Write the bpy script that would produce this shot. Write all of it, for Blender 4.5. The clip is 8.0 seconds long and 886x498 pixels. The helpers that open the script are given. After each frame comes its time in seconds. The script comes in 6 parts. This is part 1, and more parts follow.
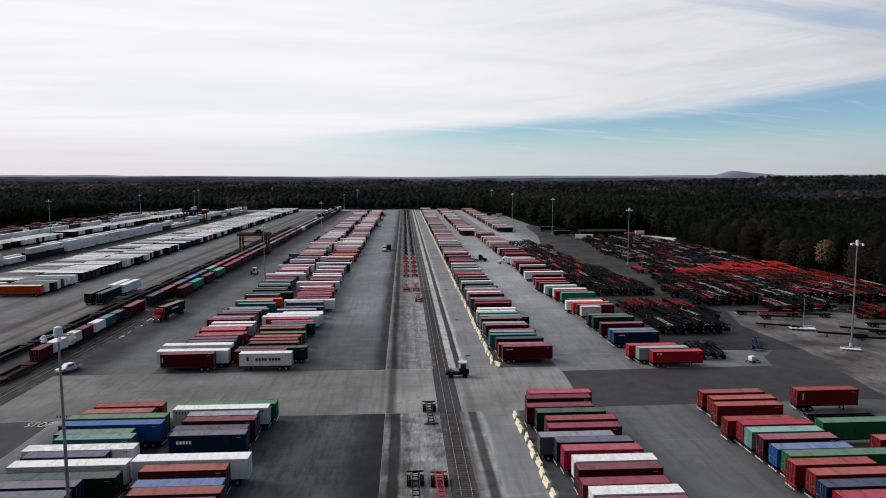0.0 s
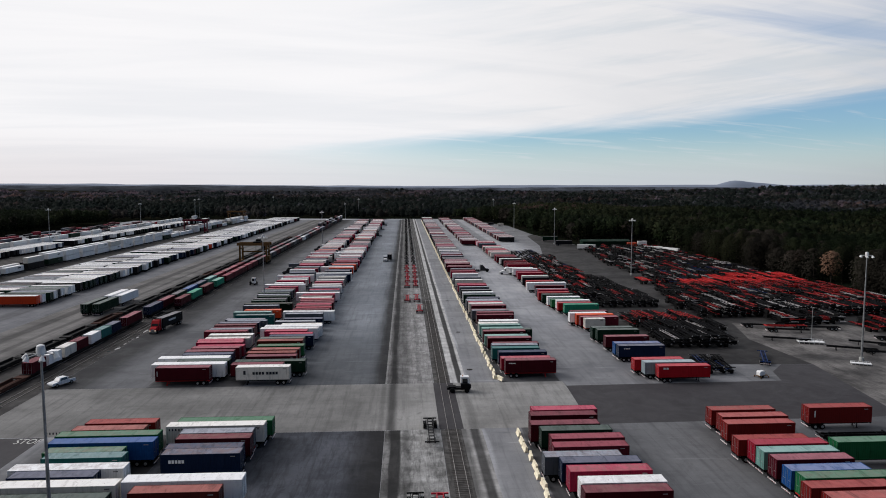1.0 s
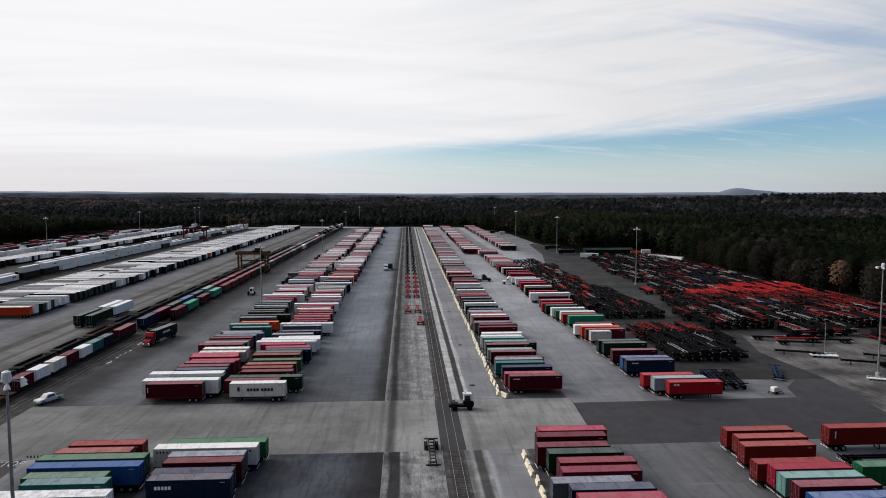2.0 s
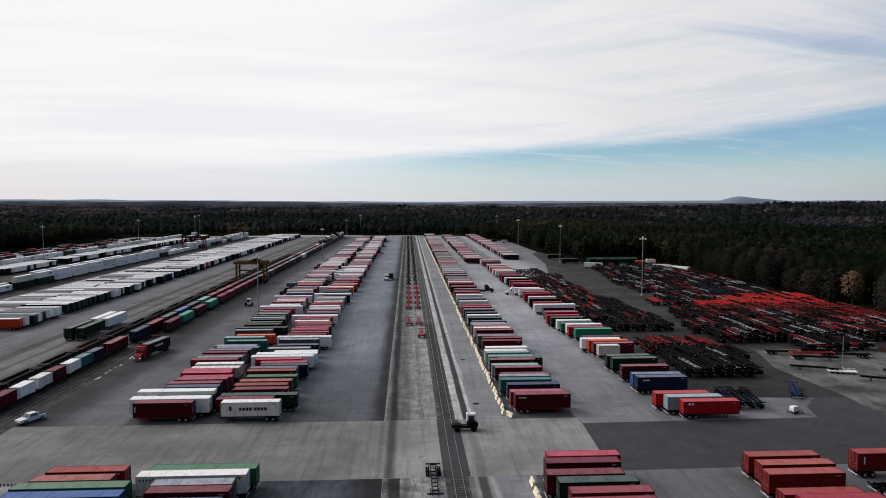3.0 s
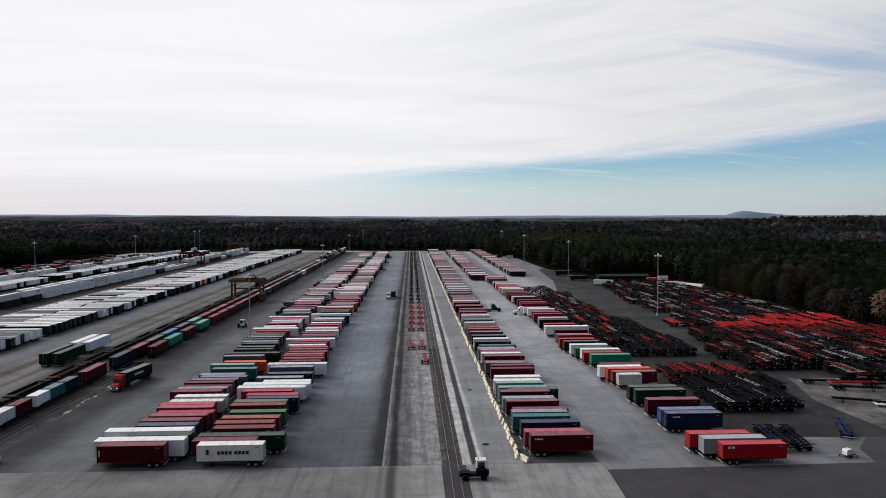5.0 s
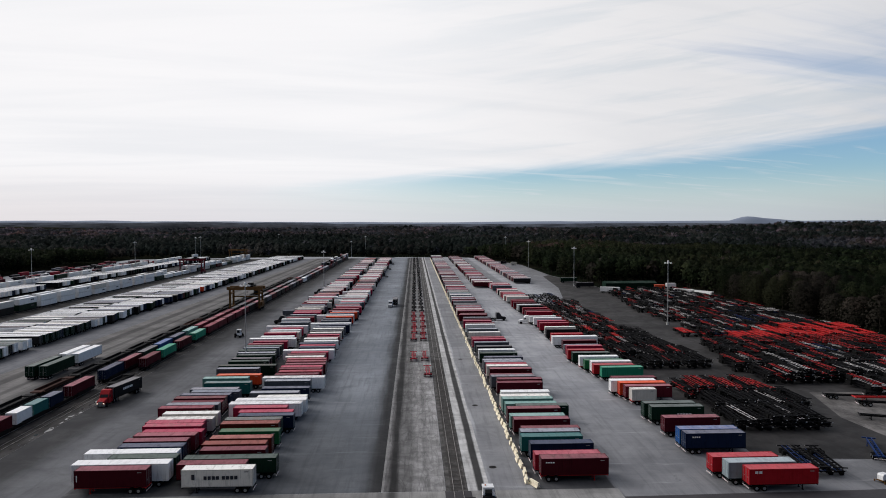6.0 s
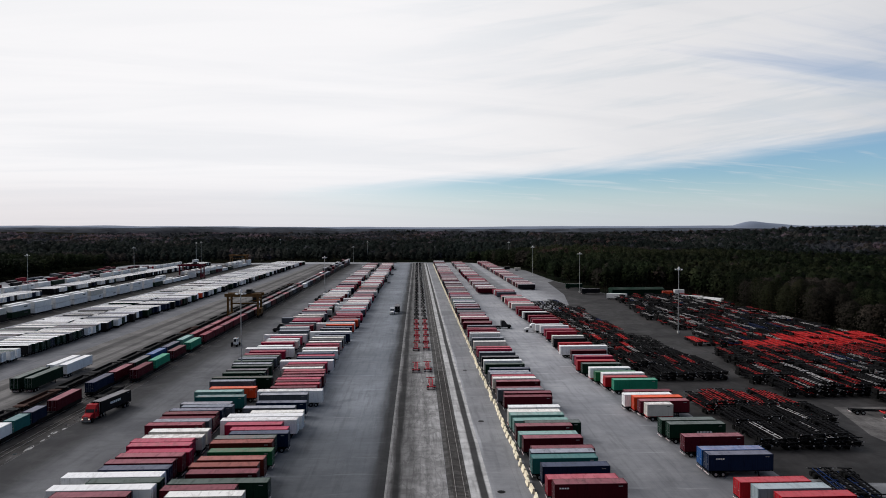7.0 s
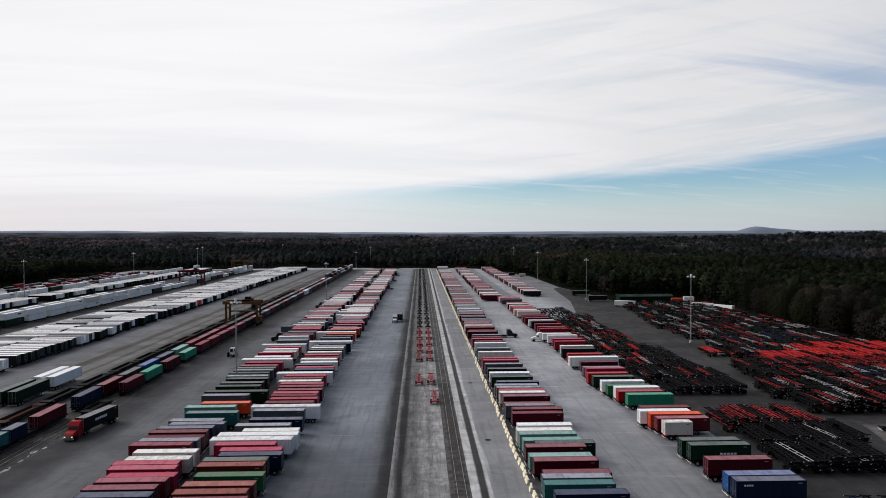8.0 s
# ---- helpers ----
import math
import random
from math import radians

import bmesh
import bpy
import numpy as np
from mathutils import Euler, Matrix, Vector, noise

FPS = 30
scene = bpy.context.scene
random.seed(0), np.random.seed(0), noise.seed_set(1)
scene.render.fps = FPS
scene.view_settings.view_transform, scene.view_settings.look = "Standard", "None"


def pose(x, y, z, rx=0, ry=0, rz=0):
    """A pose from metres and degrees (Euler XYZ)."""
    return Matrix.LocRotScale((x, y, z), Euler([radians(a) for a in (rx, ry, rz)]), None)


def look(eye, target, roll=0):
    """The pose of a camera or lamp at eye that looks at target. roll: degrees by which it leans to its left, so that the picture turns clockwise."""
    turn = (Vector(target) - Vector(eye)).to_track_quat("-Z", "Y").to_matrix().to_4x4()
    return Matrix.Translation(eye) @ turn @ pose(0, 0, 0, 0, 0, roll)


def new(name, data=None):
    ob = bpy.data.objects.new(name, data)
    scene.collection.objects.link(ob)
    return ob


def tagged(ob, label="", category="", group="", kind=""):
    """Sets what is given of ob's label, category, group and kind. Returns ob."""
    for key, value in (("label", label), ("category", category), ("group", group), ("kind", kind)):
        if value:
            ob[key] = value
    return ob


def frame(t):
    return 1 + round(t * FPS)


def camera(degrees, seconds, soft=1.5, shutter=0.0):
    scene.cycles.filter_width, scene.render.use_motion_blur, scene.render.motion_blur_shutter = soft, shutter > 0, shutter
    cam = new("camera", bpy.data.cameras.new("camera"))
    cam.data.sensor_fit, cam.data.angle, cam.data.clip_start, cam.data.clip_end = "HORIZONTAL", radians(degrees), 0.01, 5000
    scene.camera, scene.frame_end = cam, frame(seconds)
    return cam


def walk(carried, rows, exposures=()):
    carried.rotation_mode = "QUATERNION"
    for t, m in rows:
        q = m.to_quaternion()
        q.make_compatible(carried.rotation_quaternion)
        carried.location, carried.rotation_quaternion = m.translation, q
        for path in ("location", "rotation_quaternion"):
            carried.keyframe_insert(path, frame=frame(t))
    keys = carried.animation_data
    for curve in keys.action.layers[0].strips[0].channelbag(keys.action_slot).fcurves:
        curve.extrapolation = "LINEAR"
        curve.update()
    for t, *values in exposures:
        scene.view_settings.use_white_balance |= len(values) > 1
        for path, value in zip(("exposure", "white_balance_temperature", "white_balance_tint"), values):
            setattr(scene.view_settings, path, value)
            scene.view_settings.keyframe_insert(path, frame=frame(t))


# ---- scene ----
cam = camera(65.2, 8.0, soft=0.95)
PATH = [
    (0, (-0.146, -3.251, 43.69), (-0.035, -1.265, 43.482), -0.2),
    (0.5, (-0.203, -1.873, 43.782), (-0.092, 0.114, 43.587), -0.1),
    (1, (-0.051, 0.003, 43.937), (0.057, 1.991, 43.755), -0.1),
    (1.5, (0.068, 2.525, 44.13), (0.174, 4.514, 43.959), -0.1),
    (3, (0.279, 12.542, 44.549), (0.38, 14.534, 44.412), -0.1),
    (3.5, (0.39, 16.275, 44.594), (0.489, 18.268, 44.47), -0.0),
    (4, (0.514, 20.282, 44.64), (0.61, 22.277, 44.526), -0.1),
    (4.5, (0.577, 24.491, 44.681), (0.671, 26.487, 44.577), -0.1),
    (6, (1.03, 37.557, 44.865), (1.112, 39.553, 44.787), -0.2),
    (6.5, (1.0, 41.987, 44.926), (1.079, 43.984, 44.856), -0.1),
    (7, (0.974, 46.455, 45.006), (1.049, 48.452, 44.942), -0.2),
    (7.5, (1.042, 51.073, 45.134), (1.112, 53.071, 45.077), -0.1),
    (8, (1.116, 55.761, 45.238), (1.181, 57.759, 45.189), -0.2),
]
walk(cam, [(t, look(eye, target, roll)) for t, eye, target, roll in PATH])

# ---- light ----
SUN_AZ, SUN_EL = -62.0, 34.0          # degrees from the yard's axis (minus: to the left), above the horizon
az, el = radians(SUN_AZ), radians(SUN_EL)
sun_way = Vector((math.sin(az) * math.cos(el), math.cos(az) * math.cos(el), math.sin(el)))
sun_data = bpy.data.lights.new("sun", "SUN")
sun_data.energy, sun_data.angle, sun_data.color = 2.15, radians(30), (1.0, 0.972, 0.985)
new("sun", sun_data).matrix_world = look(sun_way * 500, (0, 0, 0))

world = bpy.data.worlds.new("sky")
scene.world = world
world.use_nodes = True
wt = world.node_tree
wt.nodes.clear()


def wmath(op, a, b=None, c=None, clamp=False):
    n = wt.nodes.new("ShaderNodeMath")
    n.operation, n.use_clamp = op, clamp
    for i, v in enumerate((a, b, c)):
        if v is None:
            continue
        if isinstance(v, (int, float)):
            n.inputs[i].default_value = v
        else:
            wt.links.new(v, n.inputs[i])
    return n.outputs[0]


def wramp(v, lo, hi, a=0.0, b=1.0):
    n = wt.nodes.new("ShaderNodeMapRange")
    n.interpolation_type = "SMOOTHSTEP"
    wt.links.new(v, n.inputs[0])
    for i, x in enumerate((lo, hi, a, b)):
        n.inputs[i + 1].default_value = x
    return n.outputs[0]


def wmix(f, a, b):
    n = wt.nodes.new("ShaderNodeMix")
    n.data_type = "RGBA"
    for sock, v in ((n.inputs[0], f), (n.inputs[6], a), (n.inputs[7], b)):
        if isinstance(v, (int, float)):
            sock.default_value = v
        elif isinstance(v, tuple):
            sock.default_value = (*v, 1)
        else:
            wt.links.new(v, sock)
    return n.outputs[2]


sky = wt.nodes.new("ShaderNodeTexSky")
sky.sky_type, sky.sun_disc = "NISHITA", False
sky.sun_elevation, sky.sun_rotation = el, az
sky.air_density, sky.dust_density, sky.ozone_density = 1.0, 0.1, 3.0
tc = wt.nodes.new("ShaderNodeTexCoord")
sep = wt.nodes.new("ShaderNodeSeparateXYZ")
wt.links.new(tc.outputs["Generated"], sep.inputs[0])
sx, sy, sz = sep.outputs
az_deg = wmath("MULTIPLY", wmath("ARCTAN2", sx, sy), 57.2958)
el_deg = wmath("MULTIPLY", wmath("ARCSINE", sz), 57.2958)
# streaky veil of cloud: noise on a flat layer high above, drawn out along one way
flat = wt.nodes.new("ShaderNodeCombineXYZ")
lift = wmath("MAXIMUM", wmath("ADD", sz, 0.10), 0.03)
wt.links.new(wmath("DIVIDE", wmath("ADD", sx, wmath("MULTIPLY", sy, 0.15)), wmath("MULTIPLY", lift, 2.4)), flat.inputs[0])
wt.links.new(wmath("DIVIDE", wmath("SUBTRACT", sy, wmath("MULTIPLY", sx, 0.25)), wmath("MULTIPLY", lift, 0.55)), flat.inputs[1])
streak = wt.nodes.new("ShaderNodeTexNoise")
streak.inputs["Scale"].default_value, streak.inputs["Detail"].default_value, streak.inputs["Roughness"].default_value = 0.62, 7, 0.58
streak.inputs["Distortion"].default_value = 0.6
wt.links.new(flat.outputs[0], streak.inputs["Vector"])
wave = wmath("SUBTRACT", streak.outputs["Fac"], 0.5)
# the veil's lower edge climbs to the right; clear sky shows under it there
band_at = wt.nodes.new("ShaderNodeCombineXYZ")
wt.links.new(wmath("MULTIPLY", az_deg, 0.050), band_at.inputs[0])
wt.links.new(wmath("MULTIPLY", wmath("SUBTRACT", el_deg, wmath("MULTIPLY", az_deg, 0.10)), 0.55), band_at.inputs[1])
band_noise = wt.nodes.new("ShaderNodeTexNoise")
band_noise.inputs["Scale"].default_value, band_noise.inputs["Detail"].default_value, band_noise.inputs["Roughness"].default_value = 1.0, 8, 0.56
band_noise.inputs["Distortion"].default_value = 0.35
wt.links.new(band_at.outputs[0], band_noise.inputs["Vector"])
band = wmath("SUBTRACT", band_noise.outputs["Fac"], 0.5)
edge = wmath("ADD", wmath("MULTIPLY", az_deg, 0.080), 4.0)
under = wmath("ADD", wmath("SUBTRACT", edge, el_deg), wmath("MULTIPLY", band, 2.8))
clear = wmath("MULTIPLY", wramp(under, -0.5, 1.1), wramp(az_deg, -20.0, 10.0))
clear = wmath("MULTIPLY", clear, wramp(wmath("ABSOLUTE", az_deg), 130.0, 75.0))
upper = wmath("MULTIPLY", wramp(wmath("ADD", wave, wmath("MULTIPLY", wmath("SUBTRACT", az_deg, 22.0), 0.012)), 0.0, 0.25), wramp(el_deg, 6.0, 9.0))
clear = wmath("MAXIMUM", clear, wmath("MULTIPLY", upper, 0.55))
low_haze = wramp(el_deg, 0.0, 4.2, 0.78, 0.0)
wisp = wt.nodes.new("ShaderNodeTexNoise")
wisp.inputs["Scale"].default_value, wisp.inputs["Detail"].default_value, wisp.inputs["Distortion"].default_value = 2.6, 6, 0.8
wt.links.new(flat.outputs[0], wisp.inputs["Vector"])
clear = wmath("MULTIPLY", clear, wramp(wisp.outputs["Fac"], 0.72, 0.54, 0.70, 1.0))
clear = wmath("MULTIPLY", clear, wmath("SUBTRACT", 1.0, low_haze))
# cloud is brightest round the veiled sun and dull away from it
dot = wmath("ADD", wmath("ADD", wmath("MULTIPLY", sx, sun_way.x), wmath("MULTIPLY", sy, sun_way.y)), wmath("MULTIPLY", sz, sun_way.z))
bright_az, bright_el = radians(-40.0), radians(20.0)
bright_way = (math.sin(bright_az) * math.cos(bright_el), math.cos(bright_az) * math.cos(bright_el), math.sin(bright_el))
ahead = wmath("ADD", wmath("ADD", wmath("MULTIPLY", sx, bright_way[0]), wmath("MULTIPLY", sy, bright_way[1])), wmath("MULTIPLY", sz, bright_way[2]))
glow = wramp(ahead, -0.24, 0.42, 0.0, 1.0)
cloud = wmix(glow, (0.06, 0.066, 0.08), (0.965, 0.955, 0.972))
cloud = wmix(wramp(wave, 0.12, -0.20, 0.0, 0.30), cloud, wmix(glow, (0.06, 0.07, 0.09), (0.66, 0.70, 0.76)))
near_sun = wramp(dot, 0.10, 0.85)
cloud = wmix(wramp(el_deg, 5.0, 0.0, 0.0, 0.75), cloud, wmix(glow, (0.07, 0.08, 0.10), wmix(near_sun, (0.59, 0.645, 0.755), (0.77, 0.72, 0.73))))
streaks = wmath("MULTIPLY", wramp(band, -0.04, 0.16, 0.0, 0.60), wramp(az_deg, -14.0, 26.0))
cloud = wmix(wmath("MULTIPLY", streaks, wramp(el_deg, 3.0, 6.0)), cloud, wmix(glow, (0.06, 0.07, 0.09), (0.70, 0.765, 0.83)))
cloud_bg, sky_bg, join = (wt.nodes.new(k) for k in ("ShaderNodeBackground", "ShaderNodeBackground", "ShaderNodeMixShader"))
sky_bg.inputs[1].default_value, cloud_bg.inputs[1].default_value = 0.10, 0.97
tint = wt.nodes.new("ShaderNodeMix")
tint.data_type, tint.blend_type = "RGBA", "MULTIPLY"
tint.inputs[0].default_value, tint.inputs[7].default_value = 1.0, (0.74, 0.90, 1.06, 1)
wt.links.new(sky.outputs[0], tint.inputs[6])
wt.links.new(tint.outputs[2], sky_bg.inputs[0])
wt.links.new(cloud, cloud_bg.inputs[0])
wt.links.new(wramp(az_deg, -8.0, 26.0, 0.98, 0.83), cloud_bg.inputs[1])
wt.links.new(clear, join.inputs[0])
wt.links.new(cloud_bg.outputs[0], join.inputs[1])
wt.links.new(sky_bg.outputs[0], join.inputs[2])
wt.links.new(join.outputs[0], wt.nodes.new("ShaderNodeOutputWorld").inputs[0])
scene.view_settings.exposure = 0.0


# ---- materials ----
class Mat:
    """A node material under construction."""

    def __init__(self, name, rough=0.6, metal=0.0, spec=0.25):
        self.m = bpy.data.materials.new(name)
        self.m.use_nodes = True
        self.t = self.m.node_tree
        self.b = self.t.nodes["Principled BSDF"]
        self.b.inputs["Roughness"].default_value = rough
        self.b.inputs["Metallic"].default_value = metal
        self.b.inputs["Specular IOR Level"].default_value = spec

    def put(self, sock, v):
        if isinstance(v, (int, float)):
            sock.default_value = v
        elif isinstance(v, tuple):
            sock.default_value = (*v, 1) if len(v) == 3 and sock.type == "RGBA" else v
        else:
            self.t.links.new(v, sock)

    def node(self, kind):
        return self.t.nodes.new(kind)

    def place(self, scale=(1, 1, 1), space="world"):
        if space == "world":
            v = self.node("ShaderNodeNewGeometry").outputs["Position"]
        else:
            v = self.node("ShaderNodeTexCoord").outputs["Object"]
        n = self.node("ShaderNodeMapping")
        self.put(n.inputs[0], v)
        n.inputs["Scale"].default_value = scale
        return n.outputs[0]

    def noise(self, v, scale, detail=4, rough=0.55, distort=0.0):
        n = self.node("ShaderNodeTexNoise")
        self.put(n.inputs["Vector"], v)
        n.inputs["Scale"].default_value, n.inputs["Detail"].default_value = scale, detail
        n.inputs["Roughness"].default_value, n.inputs["Distortion"].default_value = rough, distort
        return n.outputs["Fac"]

    def ramp(self, v, lo, hi, a=0.0, b=1.0):
        n = self.node("ShaderNodeMapRange")
        n.interpolation_type = "SMOOTHSTEP"
        for i, x in enumerate((v, lo, hi, a, b)):
            self.put(n.inputs[i], x)
        return n.outputs[0]

    def math(self, op, a, b=0.0):
        n = self.node("ShaderNodeMath")
        n.operation = op
        self.put(n.inputs[0], a)
        self.put(n.inputs[1], b)
        return n.outputs[0]

    def mix(self, f, a, b, blend="MIX"):
        n = self.node("ShaderNodeMix")
        n.data_type, n.blend_type = "RGBA", blend
        self.put(n.inputs[0], f)
        self.put(n.inputs[6], a)
        self.put(n.inputs[7], b)
        return n.outputs[2]

    def bump(self, v, strength=0.3, dist=0.02):
        n = self.node("ShaderNodeBump")
        n.inputs["Strength"].default_value, n.inputs["Distance"].default_value = strength, dist
        self.put(n.inputs["Height"], v)
        self.t.links.new(n.outputs[0], self.b.inputs["Normal"])

    def done(self, colour, rough=None):
        self.put(self.b.inputs["Base Color"], colour)
        if rough is not None:
            self.put(self.b.inputs["Roughness"], rough)
        return self.m


def shade(c, k):
    return tuple(min(0.9, v * k) for v in c)


def bleach(c, f):
    grey = (0.46, 0.225, 0.205) if c[0] > 2.5 * c[1] > 2.5 * c[2] else (0.52, 0.245, 0.28) if c[0] > 2.5 * c[1] else (0.80, 0.775, 0.755) if min(c) > 0.4 else (0.46, 0.43, 0.45)
    return tuple(v * (1 - f) + g * f for v, g in zip(c, grey))


def paint(name, colour, rough=0.42, fade=0.006, rust=0.25):
    """Weathered coat of paint on steel or aluminium: each piece a little different, streaked down the sides, rust at chips."""
    k = Mat(name, rough, 0.0, 0.05)
    info = k.node("ShaderNodeObjectInfo").outputs["Random"]
    pos = k.place((1, 1, 1), "world")
    base = k.mix(info, shade(colour, 0.84), bleach(shade(colour, 1.12), fade))
    dust = k.noise(pos, 0.35, 5)
    base = k.mix(k.ramp(dust, 0.45, 0.75, 0.0, 0.30), base, bleach(shade(colour, 1.2), fade + 0.012))
    drip = k.noise(k.place((2.2, 2.2, 0.18)), 1.6, 4)
    base = k.mix(k.ramp(drip, 0.52, 0.76, 0.0, 0.60), base, shade(colour, 0.40))
    grime = k.noise(pos, 0.9, 6, 0.68, 0.7)
    base = k.mix(k.ramp(grime, 0.50, 0.72, 0.0, 0.38), base, tuple(v * 0.5 + 0.002 for v in colour))
    chips = k.noise(pos, 3.1, 6, 0.7)
    base = k.mix(k.ramp(chips, 0.61, 0.72, 0.0, rust * 1.5), base, (0.055, 0.024, 0.014))
    k.bump(k.noise(pos, 9.0, 3), 0.15, 0.01)
    return k.done(base, k.ramp(dust, 0.3, 0.8, rough - 0.08, rough + 0.2))


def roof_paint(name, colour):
    """Sun-bleached, dusty roof sheet, its colour lifted to carry the sky's light on top."""
    # lift brightens the roof over the sides, standing in for light from above
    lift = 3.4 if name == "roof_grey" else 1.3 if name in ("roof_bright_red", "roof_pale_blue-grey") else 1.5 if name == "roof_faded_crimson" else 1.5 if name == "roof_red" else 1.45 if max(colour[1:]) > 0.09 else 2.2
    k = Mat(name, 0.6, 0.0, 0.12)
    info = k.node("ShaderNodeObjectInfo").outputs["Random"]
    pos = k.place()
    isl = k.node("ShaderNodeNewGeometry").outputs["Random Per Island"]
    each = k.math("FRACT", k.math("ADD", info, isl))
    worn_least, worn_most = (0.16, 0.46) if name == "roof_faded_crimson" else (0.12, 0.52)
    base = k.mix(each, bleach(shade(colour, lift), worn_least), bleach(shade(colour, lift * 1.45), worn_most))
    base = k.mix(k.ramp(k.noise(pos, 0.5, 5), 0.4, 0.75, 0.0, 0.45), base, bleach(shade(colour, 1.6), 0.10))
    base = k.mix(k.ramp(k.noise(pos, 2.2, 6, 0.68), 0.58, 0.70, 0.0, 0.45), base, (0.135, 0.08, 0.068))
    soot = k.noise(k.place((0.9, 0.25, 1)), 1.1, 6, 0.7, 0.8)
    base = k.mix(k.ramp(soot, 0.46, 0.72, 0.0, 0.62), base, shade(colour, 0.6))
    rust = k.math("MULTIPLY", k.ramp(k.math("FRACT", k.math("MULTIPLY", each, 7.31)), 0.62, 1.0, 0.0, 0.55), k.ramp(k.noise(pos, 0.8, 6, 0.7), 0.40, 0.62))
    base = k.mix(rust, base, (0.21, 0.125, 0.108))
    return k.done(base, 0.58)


COLOURS = {
    "m": ("maroon", (0.056, 0.0035, 0.009)), "r": ("red", (0.22, 0.007, 0.021)), "x": ("wine red", (0.105, 0.010, 0.019)),
    "p": ("faded crimson", (0.27, 0.012, 0.042)), "o": ("orange", (0.56, 0.054, 0.016)), "n": ("navy blue", (0.004, 0.012, 0.036)),
    "b": ("bright blue", (0.010, 0.062, 0.20)), "g": ("green", (0.010, 0.098, 0.035)), "d": ("dark green", (0.003, 0.020, 0.011)),
    "t": ("teal", (0.015, 0.105, 0.100)), "l": ("pale sea-green", (0.13, 0.26, 0.23)), "w": ("white", (0.87, 0.855, 0.835)),
    "s": ("grey", (0.070, 0.078, 0.094)), "k": ("black", (0.010, 0.010, 0.012)), "e": ("off-white", (0.62, 0.585, 0.53)),
    "v": ("oxide red", (0.138, 0.0105, 0.0102)), "y": ("rust red", (0.100, 0.017, 0.012)),
    "z": ("bright red", (0.33, 0.010, 0.016)), "c": ("pale blue-grey", (0.23, 0.28, 0.30)),
    "T": ("bright sea-green", (0.02, 0.22, 0.13)),
}
CODES = "".join(COLOURS) + "WG"
SIDE = {c: paint("paint_" + n.replace(" ", "_"), v) for c, (n, v) in COLOURS.items()}
# brighter copies of SIDE: bleaching plus top light in the colour
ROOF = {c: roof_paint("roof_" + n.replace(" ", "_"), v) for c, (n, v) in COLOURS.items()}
DARK_STEEL = paint("chassis_black", (0.007, 0.007, 0.008), 0.6, 0.0, 0.3)
RED_STEEL = paint("chassis_red", (0.52, 0.030, 0.030), 0.5, 0.01, 0.3)
CRIMSON_STEEL = paint("chassis_crimson", (0.40, 0.022, 0.038), 0.5, 0.01, 0.3)
BLUE_STEEL = paint("chassis_blue", (0.008, 0.030, 0.12), 0.5, 0.01, 0.3)
RUST_STEEL = paint("rusty_wagon", (0.050, 0.022, 0.016), 0.7, 0.0, 0.5)
# Pale coat; on the lot's flanges and corners it stands in for sky glints.
PALE_STEEL = paint("chassis_pale_and_glint", (0.64, 0.61, 0.60), 0.5, 0.1, 0.4)
GANTRY_YELLOW = paint("gantry_yellow", (0.115, 0.055, 0.012), 0.5, 0.05, 0.3)


def plain(name, colour, rough, metal=0.0, var=0.3, spec=0.25):
    k = Mat(name, rough, metal, spec)
    pos = k.place()
    c = k.mix(k.ramp(k.noise(pos, 1.3, 5), 0.35, 0.7), shade(colour, 1 - var), shade(colour, 1 + var * 0.5))
    c = k.mix(k.ramp(k.noise(pos, 9.0, 4), 0.4, 0.7, 0.0, 0.3), c, shade(colour, 0.6))
    return k.done(c)


RUBBER = plain("rubber", (0.008, 0.008, 0.008), 0.85, spec=0.05)
GALV = plain("galvanised_steel", (0.45, 0.46, 0.46), 0.42, 0.75)
STEEL_RAIL = plain("rail_steel", (0.34, 0.32, 0.31), 0.5, 0.8)
TIE_WOOD = plain("tie_wood", (0.050, 0.044, 0.040), 0.9)
YELLOW_CONC = plain("barrier_yellow", (0.90, 0.77, 0.57), 0.8, 0.0, 0.22)
WHITE_PAINT = plain("white_paint", (0.78, 0.78, 0.77), 0.45, 0.0, 0.12)
ROAD_PAINT = plain("road_paint", (0.55, 0.55, 0.52), 0.8, 0.0, 0.4)
FADED_WHITE = plain("faded_lettering", (0.34, 0.33, 0.32), 0.6, 0.0, 0.4)
LOGO_DARK = plain("logo_dark", (0.03, 0.03, 0.04), 0.5)
CAB_RED = paint("cab_red", (0.30, 0.010, 0.014), 0.28, 0.03, 0.0)
CAB_WHITE = paint("cab_white", (0.78, 0.78, 0.78), 0.28, 0.03, 0.0)
CAB_BLACK = paint("cab_black", (0.02, 0.02, 0.022), 0.28, 0.03, 0.0)
LAMP_GLASS = plain("lamp_glass", (0.72, 0.74, 0.76), 0.12, 0.0, 0.1)
AMBER = plain("orange_plastic", (0.65, 0.18, 0.03), 0.4)
k = Mat("window_glass", 0.06, 0.0, 0.5)
k.b.inputs["IOR"].default_value = 1.5
GLASS = k.done((0.012, 0.014, 0.017))


